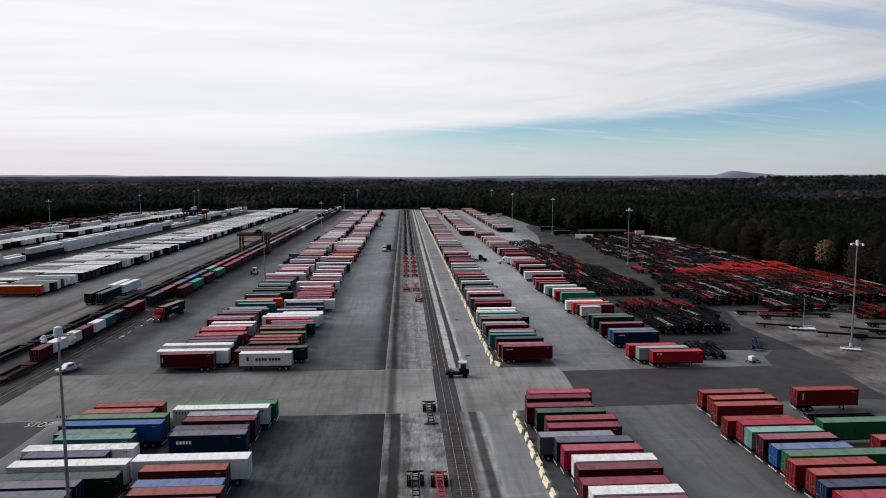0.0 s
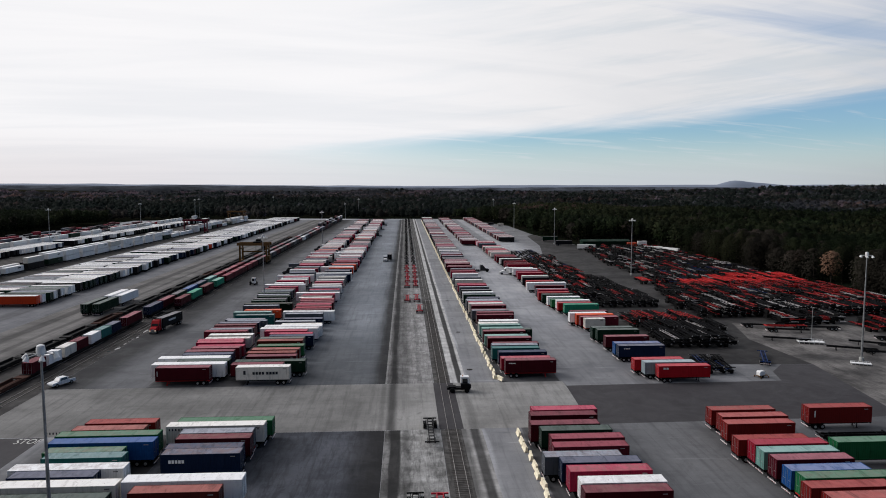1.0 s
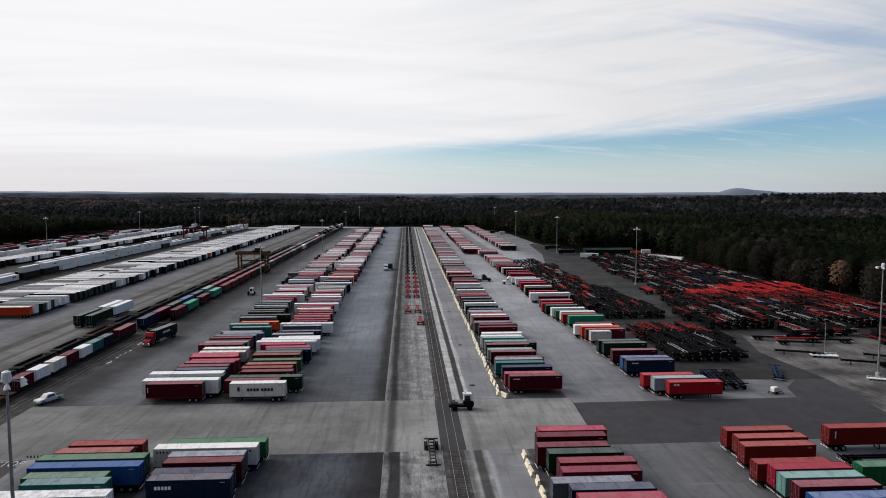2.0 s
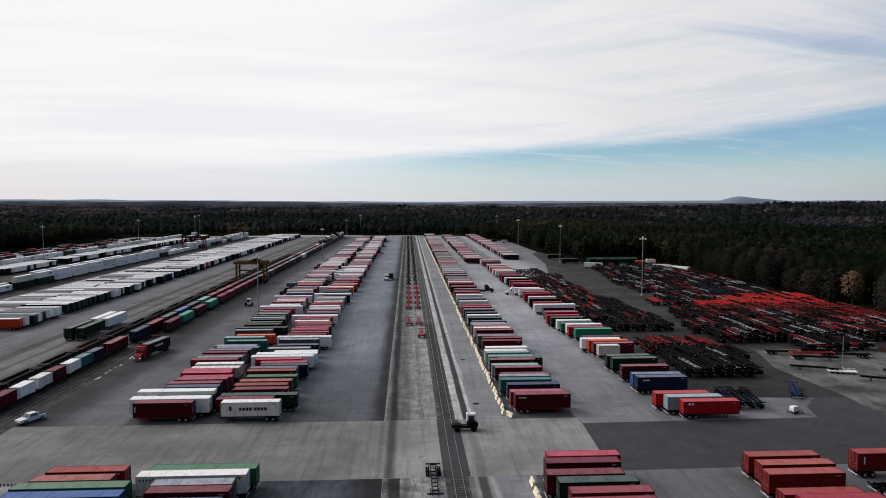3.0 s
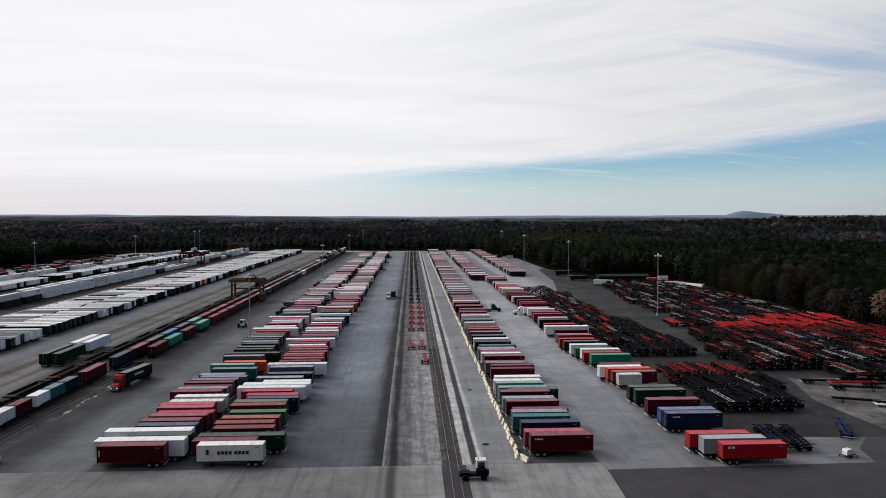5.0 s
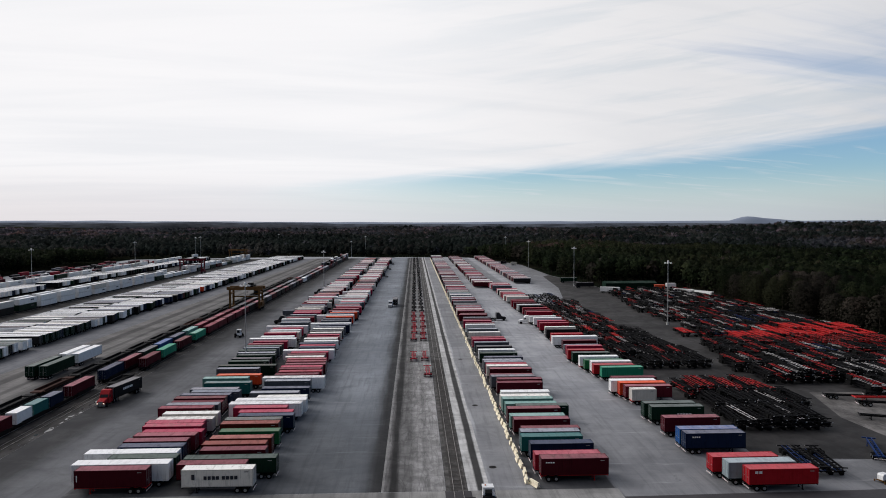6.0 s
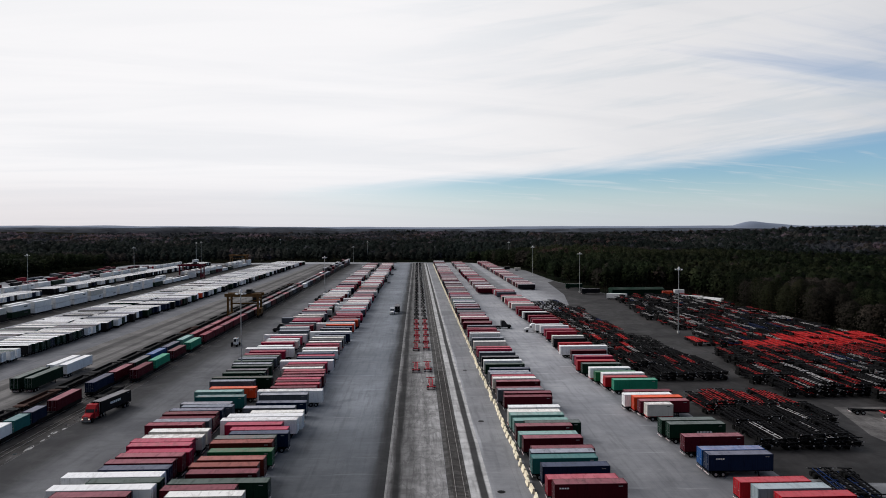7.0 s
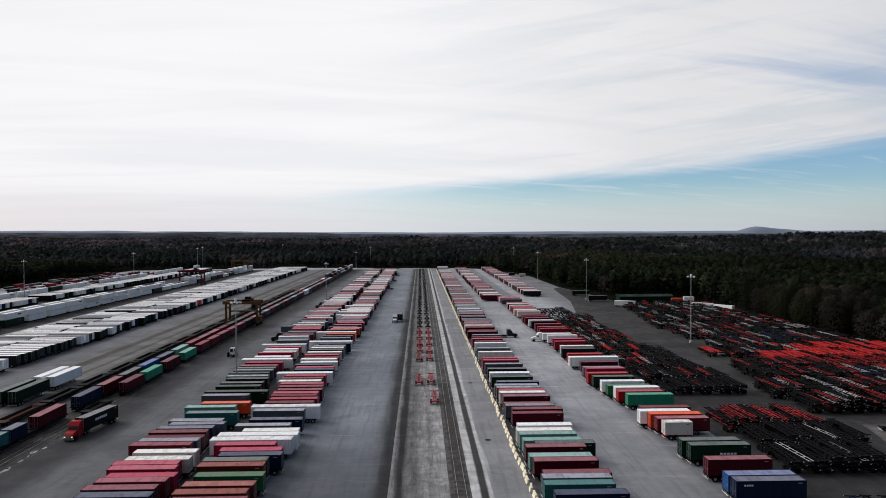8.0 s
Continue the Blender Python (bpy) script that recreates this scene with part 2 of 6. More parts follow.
def paving(name, dark, light, slab=(6.1, 4.6), joint=0.09, streak=(0.9, 0.05), streak_amount=0.45, blotch=0.03, rough=0.82, tyre=0.5, worn=(), swirl=0.0, bays=0.0):
    """Poured or rolled paving with joints, blotches, drag marks along the lanes and fine grit."""
    k = Mat(name, rough, 0.0, 0.08)
    pos = k.place()
    c = k.mix(k.ramp(k.noise(pos, blotch, 6, 0.6), 0.32, 0.68), dark, light)
    c = k.mix(k.ramp(k.noise(pos, 0.22, 6, 0.65, 0.6), 0.42, 0.72, 0.0, 0.40), c, shade(dark, 0.72))
    lane = k.noise(k.place((streak[0], streak[1], 1)), 1.0, 5, 0.6)
    c = k.mix(k.ramp(lane, 0.47, 0.70, 0.0, streak_amount), c, shade(dark, 0.55))
    lane2 = k.noise(k.place((streak[1] * 1.3, streak[0] * 0.8, 1)), 1.0, 4, 0.6)
    c = k.mix(k.ramp(lane2, 0.52, 0.72, 0.0, streak_amount * 0.35), c, shade(dark, 0.6))
    c = k.mix(k.ramp(lane2, 0.48, 0.30, 0.0, 0.12), c, shade(light, 1.25))
    patch = k.noise(pos, 0.045, 7, 0.68, 1.4)
    c = k.mix(k.ramp(patch, 0.50, 0.66, 0.0, 0.34), c, shade(dark, 0.62))
    c = k.mix(k.ramp(patch, 0.46, 0.32, 0.0, 0.22), c, shade(light, 1.18))
    if slab:
        br = k.node("ShaderNodeTexBrick")
        br.offset = 0.0
        k.put(br.inputs["Vector"], pos)
        br.inputs["Scale"].default_value = 1.0
        br.inputs["Brick Width"].default_value, br.inputs["Row Height"].default_value = slab
        br.inputs["Mortar Size"].default_value, br.inputs["Mortar Smooth"].default_value = 0.045, 0.3
        br.inputs["Color1"].default_value, br.inputs["Color2"].default_value = (0.85, 0.85, 0.85, 1), (1.08, 1.08, 1.08, 1)
        c = k.mix(0.12 if joint < 0.1 else 0.22, c, br.outputs["Color"], "MULTIPLY")
        c = k.mix(k.math("MULTIPLY", br.outputs["Fac"], joint), c, shade(dark, 0.3))
    if bays:
        # pale filled joints across the lanes, worn away in places
        along_y = k.node("ShaderNodeSeparateXYZ")
        k.put(along_y.inputs[0], pos)
        cell = k.math("FRACT", k.math("ADD", k.math("DIVIDE", along_y.outputs[1], bays), k.math("MULTIPLY", k.noise(k.place((0.06, 0.02, 1)), 1.0, 3), 0.5)))
        line = k.ramp(k.math("ABSOLUTE", k.math("SUBTRACT", cell, 0.5)), 0.05, 0.008)
        gone = k.ramp(k.noise(k.place((0.10, 0.22, 1)), 1.0, 4, 0.6), 0.46, 0.62, 0.0, 0.42)
        c = k.mix(k.math("MULTIPLY", line, gone), c, shade(light, 1.45))
    stain = k.noise(pos, 0.12, 7, 0.72, 1.2)
    c = k.mix(k.ramp(stain, 0.60, 0.72, 0.0, tyre), c, shade(dark, 0.35))
    grit = k.noise(pos, 4.0, 5, 0.7)
    c = k.mix(k.ramp(grit, 0.35, 0.75, 0.0, 0.22), c, shade(dark, 0.6))
    if swirl:
        # thin looping skid marks of turning tyres
        for size, way in ((0.30, (1.0, 0.16, 1)), (0.42, (0.9, 0.10, 1)), (0.55, (0.7, 0.22, 1))):
            loop = k.math("ABSOLUTE", k.math("SUBTRACT", k.noise(k.place(way), size, 3, 0.5, 0.5), 0.5))
            c = k.mix(k.ramp(loop, 0.030, 0.004, 0.0, swirl), c, shade(dark, 0.3))
    # dark bands by x: tyre wear, dirt, and shade painted where rows stand
    for lo, hi, amount, blur, *along in worn:
        sep = k.node("ShaderNodeSeparateXYZ")
        k.put(sep.inputs[0], pos)
        wob = k.math("ADD", sep.outputs[0], k.math("MULTIPLY", k.math("SUBTRACT", k.noise(k.place((0.5, 0.03, 1)), 1.0, 5), 0.5), min(3.0, (hi - lo) * (0.45 if hi - lo < 1.6 else 1.1))))
        mid, half = (lo + hi) / 2, (hi - lo) / 2
        off = k.math("ABSOLUTE", k.math("SUBTRACT", wob, mid))
        much = k.ramp(off, half * (1 + blur), half * (1 - blur), 0.0, amount)
        if along:
            much = k.math("MULTIPLY", much, k.ramp(sep.outputs[1], along[1], along[0]))
        c = k.mix(much, c, (0.013, 0.0125, 0.013))
    k.bump(grit, 0.25, 0.02)
    return k.done(c, k.ramp(stain, 0.4, 0.7, rough, rough - 0.2))


# Bands below parked rows put their shade, with some dirt, into the colour.
# The x 32-58 bands fade out along the lane: vignetting put into the colour.
CONCRETE = paving("yard_concrete", (0.272, 0.277, 0.294), (0.408, 0.411, 0.424), joint=0.08, bays=9.4, worn=((13.8, 20.7, 0.36, 0.12), (32.0, 58.0, 0.36, 0.4, 116.0, 150.0), (33.0, 54.0, 0.46, 0.5, 160.0, 240.0), (84.0, 150.0, 0.48, 0.3), (-64.0, -18.0, 0.70, 0.2, 117.0, 126.0), (-58.0, -24.0, 0.82, 0.12), (20.7, 35.0, 0.80, 0.06), (52.0, 66.0, 0.40, 0.25), (50.0, 90.0, 0.14, 0.3, 117.0, 126.0), (63.0, 100.0, 0.50, 0.4, 158.0, 176.0)))
# The last band darkens only the near stretch, as painted vignetting.
LANE_MAIN = paving("lane_concrete", (0.252, 0.276, 0.310), (0.380, 0.408, 0.446), joint=0.08, bays=9.4, worn=((-12.5, -2.4, 0.50, 0.95), (-7.4, -2.8, 0.93, 0.80), (-27.0, -13.0, 0.42, 0.6), (-40.0, -6.0, 0.62, 0.5, 155.0, 235.0)))
CONCRETE_PALE = paving("crossing_concrete", (0.208, 0.204, 0.196), (0.325, 0.318, 0.306), streak_amount=0.50, tyre=0.65, blotch=0.06, swirl=0.08, worn=((-3.8, -2.2, 0.74, 0.75), (-5.4, -4.4, 0.30, 0.6), (11.6, 12.8, 0.30, 0.6), (-110.0, -36.0, 0.34, 0.5), (-34.0, -6.0, 0.30, 0.6)))
ASPHALT = paving("fresh_asphalt", (0.046, 0.043, 0.046), (0.060, 0.057, 0.060), None, 0, streak_amount=0.12, tyre=0.12)
ASPHALT_OLD = paving("stained_asphalt", (0.038, 0.042, 0.052), (0.088, 0.093, 0.110), None, 0, (0.8, 0.12), 0.65, 0.06, tyre=0.7, swirl=0.2, worn=((-8.4, -1.0, 0.90, 0.80),))
SCUFFED = paving("scuffed_concrete", (0.120, 0.118, 0.114), (0.430, 0.425, 0.415), None, 0, (0.9, 0.22), 0.75, 0.20, tyre=0.95, swirl=0.24, worn=((-2.9, -1.2, 0.93, 0.35), (-0.8, 0.5, 0.45, 0.6), (-4.3, -2.9, 0.45, 0.5)))
SPECKLED = paving("oily_concrete", (0.200, 0.195, 0.192), (0.390, 0.381, 0.376), None, 0, (1.5, 0.05), 0.6, 0.30, tyre=0.95, swirl=0.30, worn=((-3.9, -2.1, 0.97, 0.60), (-2.8, 0.8, 0.55, 0.8), (-5.2, -3.6, 0.35, 0.7), (2.4, 3.4, 0.25, 0.8)))
KERB_STRIPS = paving("strips_beside_track", (0.34, 0.335, 0.327), (0.60, 0.59, 0.58), None, 0, (1.5, 0.10), 0.60, 0.25, tyre=0.5, worn=((11.45, 12.75, 0.93, 0.32),))
STRIPS_NEAR = paving("dirty_strips_beside_track", (0.20, 0.196, 0.190), (0.40, 0.392, 0.384), None, 0, (1.5, 0.10), 0.65, 0.25, worn=((11.3, 12.9, 0.80, 0.40), (9.0, 10.6, 0.5, 0.6)))
KERB_WORN = paving("worn_kerb", (0.16, 0.157, 0.153), (0.27, 0.264, 0.258), None, 0, (2.0, 0.1), 0.5, 0.3)
BALLAST = paving("ballast", (0.021, 0.019, 0.018), (0.054, 0.050, 0.047), None, 0, (1.0, 0.3), 0.4, 0.2)
TRACK_BED = paving("track_bed", (0.040, 0.038, 0.036), (0.120, 0.114, 0.109), None, 0, (1.6, 0.3), 0.6, 0.5)
TAN_GRAVEL = paving("tan_gravel", (0.100, 0.095, 0.092), (0.185, 0.176, 0.170), None, 0, (1.2, 0.04), 0.45, 0.05, worn=((-117.6, -113.8, 0.62, 0.5), (-109.0, -107.2, 0.5, 0.6), (-103.5, -98.0, 0.6, 0.6)))
LANE_TRAILERS = paving("trailer_lane_asphalt", (0.115, 0.117, 0.128), (0.176, 0.178, 0.190), None, 0, (0.8, 0.05), 0.4, 0.04, worn=((-138.0, -132.0, 0.35, 0.6),))
SIDING = paving("siding_dirt", (0.026, 0.024, 0.024), (0.068, 0.064, 0.062), None, 0, (1.0, 0.08), 0.6, 0.15)
LANE_LEFT = paving("lane_asphalt", (0.086, 0.088, 0.096), (0.148, 0.150, 0.158), None, 0, (0.6, 0.05), 0.35, 0.04, worn=((-92.0, -69.0, 0.80, 0.4),))
LOT = paving("chassis_lot_asphalt", (0.024, 0.023, 0.023), (0.054, 0.051, 0.050), None, 0, (0.5, 0.1), 0.4, 0.05)

k = Mat("forest_floor", 0.95, 0.0, 0.0)
pos = k.place()
c = k.mix(k.ramp(k.noise(pos, 0.006, 6, 0.62), 0.38, 0.64), (0.012, 0.016, 0.010), (0.022, 0.019, 0.013))
c = k.mix(k.ramp(k.noise(pos, 0.05, 6, 0.7), 0.40, 0.66, 0.0, 0.7), c, (0.006, 0.008, 0.006))
k.bump(k.noise(pos, 0.06, 6, 0.7), 1.0, 6.0)
FOREST_FLOOR = k.done(c)


def foliage(name, a, b, c3, tint=(0.62, 1.75), leaf=0.22):
    k = Mat(name, 0.9, 0.0, 0.03)
    each_tree = k.node("ShaderNodeAttribute")
    each_tree.attribute_name = "tree_tint"
    isl = k.node("ShaderNodeNewGeometry").outputs["Random Per Island"]
    pos = k.place()
    c = k.mix(k.ramp(each_tree.outputs["Fac"], 0.15, 0.95), shade(a, tint[0]), shade(b, tint[1]))
    c = k.mix(k.math("MULTIPLY", isl, 0.35), c, shade(a, 0.7))
    c = k.mix(k.ramp(k.noise(pos, 0.010, 5, 0.6), 0.42, 0.66, 0.0, 0.8), c, c3)
    c = k.mix(k.ramp(k.noise(pos, 0.07, 4, 0.6), 0.40, 0.70, 0.0, 0.5), c, shade(a, 0.55))
    c = k.mix(k.ramp(k.noise(pos, 0.022, 5, 0.65), 0.42, 0.60, 0.0, 0.65), c, shade(a, 0.40))
    c = k.mix(k.ramp(k.noise(pos, 0.031, 6, 0.7, 0.5), 0.56, 0.70, 0.0, 0.55), c, bleach(shade((b[0] * 1.5, b[1] * 1.25, b[2] * 1.2), 1.7), 0.012))
    c = k.mix(k.ramp(k.noise(k.place((1.0, 0.45, 1)), 0.0045, 5, 0.62, 0.6), 0.44, 0.60, 0.0, 0.70), c, shade(a, 0.45))
    c = k.mix(k.ramp(k.noise(k.place((1.0, 0.5, 1)), 0.0075, 4, 0.6, 0.4), 0.52, 0.66, 0.0, 0.7), c, (a[0] * 3.2, a[1] * 2.1, a[2] * 2.2))
    # the crown's own outward way rounds off the loose leaves
    crown_way = k.node("ShaderNodeAttribute")
    crown_way.attribute_name = "crown_way"
    lean = k.node("ShaderNodeVectorMath")
    lean.operation = "MULTIPLY_ADD"
    k.put(lean.inputs[0], k.node("ShaderNodeNewGeometry").outputs["Normal"])
    lean.inputs[1].default_value = (leaf, leaf, leaf)
    k.put(lean.inputs[2], crown_way.outputs["Vector"])
    unit = k.node("ShaderNodeVectorMath")
    unit.operation = "NORMALIZE"
    k.put(unit.inputs[0], lean.outputs[0])
    k.put(k.b.inputs["Normal"], unit.outputs[0])
    # thin leaves let some of the light through
    thin, both = k.node("ShaderNodeBsdfTranslucent"), k.node("ShaderNodeMixShader")
    k.put(thin.inputs["Color"], c)
    both.inputs[0].default_value = 0.15
    k.t.links.new(k.b.outputs[0], both.inputs[1])
    k.t.links.new(thin.outputs[0], both.inputs[2])
    k.t.links.new(both.outputs[0], k.t.nodes["Material Output"].inputs[0])
    return k.done(c)


PINE = foliage("pine_needles", (0.0088, 0.0150, 0.0070), (0.0158, 0.0228, 0.0100), (0.022, 0.0210, 0.0108))
BROWN = foliage("autumn_leaves", (0.0135, 0.0165, 0.0085), (0.0250, 0.0230, 0.0120), (0.015, 0.019, 0.0095))
BARE = foliage("bare_twigs", (0.024, 0.0215, 0.017), (0.036, 0.031, 0.026), (0.024, 0.023, 0.017))
# Distance haze put into leaf colours: greyer and bluer than nearby woods.
HAZE_BROWN = foliage("hazed_autumn_wood", (0.0385, 0.0350, 0.0315), (0.0485, 0.0425, 0.0385), (0.0350, 0.0350, 0.0320), (0.92, 1.08), 0.03)
HAZE_GREY = foliage("hazed_grey_wood", (0.0470, 0.0500, 0.0570), (0.0550, 0.0575, 0.0645), (0.0430, 0.0455, 0.0520), (0.93, 1.08), 0.03)
HAZE_PINE = foliage("hazed_pines", (0.0160, 0.0225, 0.0200), (0.0205, 0.0275, 0.0240), (0.0220, 0.0250, 0.0215), (0.90, 1.10), 0.03)
RUST_LEAF = foliage("rusty_leaves", (0.20, 0.115, 0.075), (0.27, 0.165, 0.11), (0.23, 0.14, 0.095), (0.8, 1.2))
BARK = plain("bark", (0.036, 0.030, 0.025), 0.95, spec=0.0)


def ridge_wood(name, colour):
    """Woods so far off that only patches of crowns and hollows show."""
    k = Mat(name, 1.0, 0.0, 0.0)
    c = k.mix(k.ramp(k.noise(k.place((1, 0.2, 3.0)), 0.008, 7, 0.7, 0.5), 0.36, 0.62), shade(colour, 0.55), shade(colour, 1.2))
    c = k.mix(k.ramp(k.noise(k.place((1, 0.3, 4.0)), 0.035, 5, 0.7), 0.42, 0.62, 0.0, 0.45), c, shade(colour, 0.5))
    return k.done(c)


# Each ridge paler and bluer: aerial haze mixed into the base colour.
RIDGE_HAZE = ridge_wood("hazed_ridge", (0.052, 0.055, 0.062))
RIDGE_HAZE_FAR = ridge_wood("hazed_ridge_far", (0.082, 0.090, 0.106))
HILL_HAZE = plain("hazed_hill", (0.215, 0.250, 0.315), 1.0, 0.0, 0.12)


# ---- mesh helpers ----
class Geo:
    """Vertices and faces of one part."""

    def __init__(self):
        self.v, self.f, self.i = [], [], []

    def add(self, verts, faces, mat=0):
        n = len(self.v)
        self.v += verts
        self.f += [tuple(n + a for a in f) for f in faces]
        self.i += [mat] * len(faces)
        return self

    def box(self, x0, x1, y0, y1, z0, z1, mat=0):
        return self.add([(x, y, z) for z in (z0, z1) for y in (y0, y1) for x in (x0, x1)],
                        [(0, 2, 3, 1), (4, 5, 7, 6), (0, 1, 5, 4), (2, 6, 7, 3), (0, 4, 6, 2), (1, 3, 7, 5)], mat)

    def tube(self, a, b, ra, rb=None, n=8, mat=0, caps=True):
        a, b, rb = Vector(a), Vector(b), ra if rb is None else rb
        d = (b - a).normalized()
        u = d.orthogonal().normalized()
        w = d.cross(u)
        ring = lambda p, r: [tuple(p + r * (math.cos(2 * math.pi * i / n) * u + math.sin(2 * math.pi * i / n) * w)) for i in range(n)]
        faces = [(i, (i + 1) % n, n + (i + 1) % n, n + i) for i in range(n)]
        if caps:
            faces += [tuple(range(n - 1, -1, -1)), tuple(range(n, 2 * n))]
        return self.add(ring(a, ra) + ring(b, rb), faces, mat)

    def prism(self, outline, axis, lo, hi, mat=0):
        """An outline in the two other axes, drawn out along axis (0, 1 or 2) from lo to hi."""
        n = len(outline)
        at = lambda p, h: [(h, p[0], p[1]), (p[0], h, p[1]), (p[0], p[1], h)][axis]
        faces = [(i, (i + 1) % n, n + (i + 1) % n, n + i) for i in range(n)] + [tuple(range(n - 1, -1, -1)), tuple(range(n, 2 * n))]
        return self.add([at(p, lo) for p in outline] + [at(p, hi) for p in outline], faces, mat)

    def ribbed(self, a, b, z0, z1, out, pitch, depth, mat=0):
        """An upright corrugated sheet from a to b in plan, whose ribs stand towards out."""
        a, b, out = Vector((*a, 0)), Vector((*b, 0)), Vector((*out, 0))
        n = max(1, round((b - a).length / pitch))
        line = []
        for i in range(n):
            for f, d in ((0.0, 0), (0.30, 0), (0.5, 1), (0.8, 1)):
                p = a.lerp(b, (i + f) / n) + out * (depth * d - depth)
                line.append((p.x, p.y))
        e = b - out * depth
        line.append((e.x, e.y))
        m = len(line)
        return self.add([(*p, z0) for p in line] + [(*p, z1) for p in line], [(i, i + 1, m + i + 1, m + i) for i in range(m - 1)], mat)

    def mesh(self, name, *mats):
        me = bpy.data.meshes.new(name)
        me.from_pydata(self.v, [], self.f)
        for m in mats:
            me.materials.append(m)
        if len(mats) > 1:
            me.polygons.foreach_set("material_index", self.i)
        return me


MESHES = {}


def shared(key, make):
    """One mesh for all alike pieces."""
    if key not in MESHES:
        MESHES[key] = make()
    return MESHES[key]


def part(name, data, parent, m=None, label=""):
    ob = new(name, data)
    ob.parent = parent
    if m is not None:
        ob.matrix_basis = m
    if label:
        ob["label"] = label
    return ob


def thing(name, m, label, category, group=""):
    ob = new(name)
    ob.empty_display_size = 0.5
    ob.matrix_basis = m
    return tagged(ob, label, category, group)


def sheet(name, outline, z, mat, label, category):
    """Flat paving of that outline, its top at z, with an edge down to the layer under it."""
    g = Geo().prism(outline, 2, z - 0.05, z)
    return tagged(new(name, g.mesh(name, mat)), label, category, kind="structure")


def rect(x0, x1, y0, y1):
    return [(x0, y0), (x1, y0), (x1, y1), (x0, y1)]


# ---- ground ----
YARD = [(-345, -150), (178, -150), (178, 470), (128, 478), (124, 535), (114, 612), (112, 752), (80, 885), (60, 915), (-60, 930), (-140, 945), (-345, 900)]


def inside(x, y, poly=YARD):
    hit = False
    for (ax, ay), (bx, by) in zip(poly, poly[1:] + poly[:1]):
        if (ay > y) != (by > y) and x < (bx - ax) * (y - ay) / (by - ay) + ax:
            hit = not hit
    return hit


def far_lift(x, y):
    """Height of the land beyond the yard: it rises slowly and rolls."""
    d = math.hypot(x + 80, y - 450)
    f = max(0.0, min(d, 2500) - 650) / 4200
    fade = max(0.0, min(1.0, (2900 - d) / 500))
    roll = noise.noise((x / 900, y / 900, 0.3)) * 22 + noise.noise((x / 340, y / 340, 2.3)) * 9
    step = lambda v, lo, hi: max(0.0, min(1.0, (v - lo) / (hi - lo)))
    hills = 13 * step(-x, 300, 900) * step(d, 1400, 2100) + 15 * step(x, 860, 1120) * step(d, 1300, 2000)
    return (hills + 27 * f + roll * min(1.0, f * 3.2) * (1.0 if x < 400 else 0.6) + (4.0 * f if x < 0 else 0)) * fade


def make_ground():
    xs = [-4800 + 120 * i for i in range(81)]
    ys = [-1500 + 120 * i for i in range(53)]
    v = [(x, y, far_lift(x, y) - 0.30) for y in ys for x in xs]
    w = len(xs)
    f = [(j * w + i, j * w + i + 1, (j + 1) * w + i + 1, (j + 1) * w + i) for j in range(len(ys) - 1) for i in range(w - 1)]
    me = bpy.data.meshes.new("ground")
    me.from_pydata(v, [], f)
    me.materials.append(FOREST_FLOOR)
    me.polygons.foreach_set("use_smooth", [True] * len(f))
    tagged(new("ground", me), "rolling wooded land with dark leaf-strewn soil", "ground", kind="structure")


make_ground()
sheet("pavement_yard", YARD, 0.0, CONCRETE, "wide grey concrete yard with joints, tyre marks and painted row shade", "pavement")
sheet("pavement_crossing", rect(-78.0, 35, 121.8, 151.2), 0.014, CONCRETE_PALE, "pale grey concrete cross lane of poured slabs", "pavement")
sheet("pavement_lane_stained", rect(-40, -4.0, -150, 121.7), 0.012, ASPHALT_OLD, "dark stained asphalt lane between parked containers", "pavement")
sheet("pavement_stop_lane", rect(-78.0, -63.5, -150, 121.6), 0.010, ASPHALT, "dark asphalt lane with a painted stop marking", "pavement")
sheet("pavement_asphalt", [(35.1, 147.6), (34.4, 133), (35.6, 123.0), (97.5, 124.0), (100.3, 162.0), (92.0, 162.4), (86.5, 156.0), (84.5, 148.6)], 0.016, ASPHALT, "smooth dark asphalt cross lane", "pavement")
sheet("pavement_lot", [(66, 167.0), (78, 163.5), (90, 162.6), (100.5, 162.2), (97.3, 124.1), (94.4, 40), (178, 40), (178, 470), (128, 477), (123.6, 530), (113, 612), (106, 600), (98, 500), (88, 440), (66, 400)], 0.012, LOT, "old grey asphalt of the chassis lot", "pavement")
sheet("pavement_main_lane", rect(-36.0, -4.74, 151.3, 905), 0.008, LANE_MAIN, "slate-grey concrete lane darkened by tyres along its kerb", "pavement")
sheet("pavement_kerb", rect(-4.72, -4.40, 151.4, 905), 0.05, KERB_WORN, "low worn concrete kerb along the strip", "kerb")
LOT_OPEN = paving("dusty_asphalt", (0.050, 0.047, 0.046), (0.205, 0.192, 0.182), None, 0, (0.5, 0.2), 0.5, 0.07, tyre=0.85, swirl=0.20)
sheet("pavement_lot_open", [(99.9, 161.5), (95.2, 128), (94.9, 60), (177.5, 60), (177.5, 178), (148, 192), (137, 212), (104, 213), (98, 190)], 0.020, LOT_OPEN, "dusty open asphalt beside the chassis stacks", "pavement")
sheet("pavement_left_lane", rect(-78.0, -57.0, 151.3, 905), 0.010, LANE_LEFT, "blue-grey asphalt lane beside the loading tracks", "pavement")
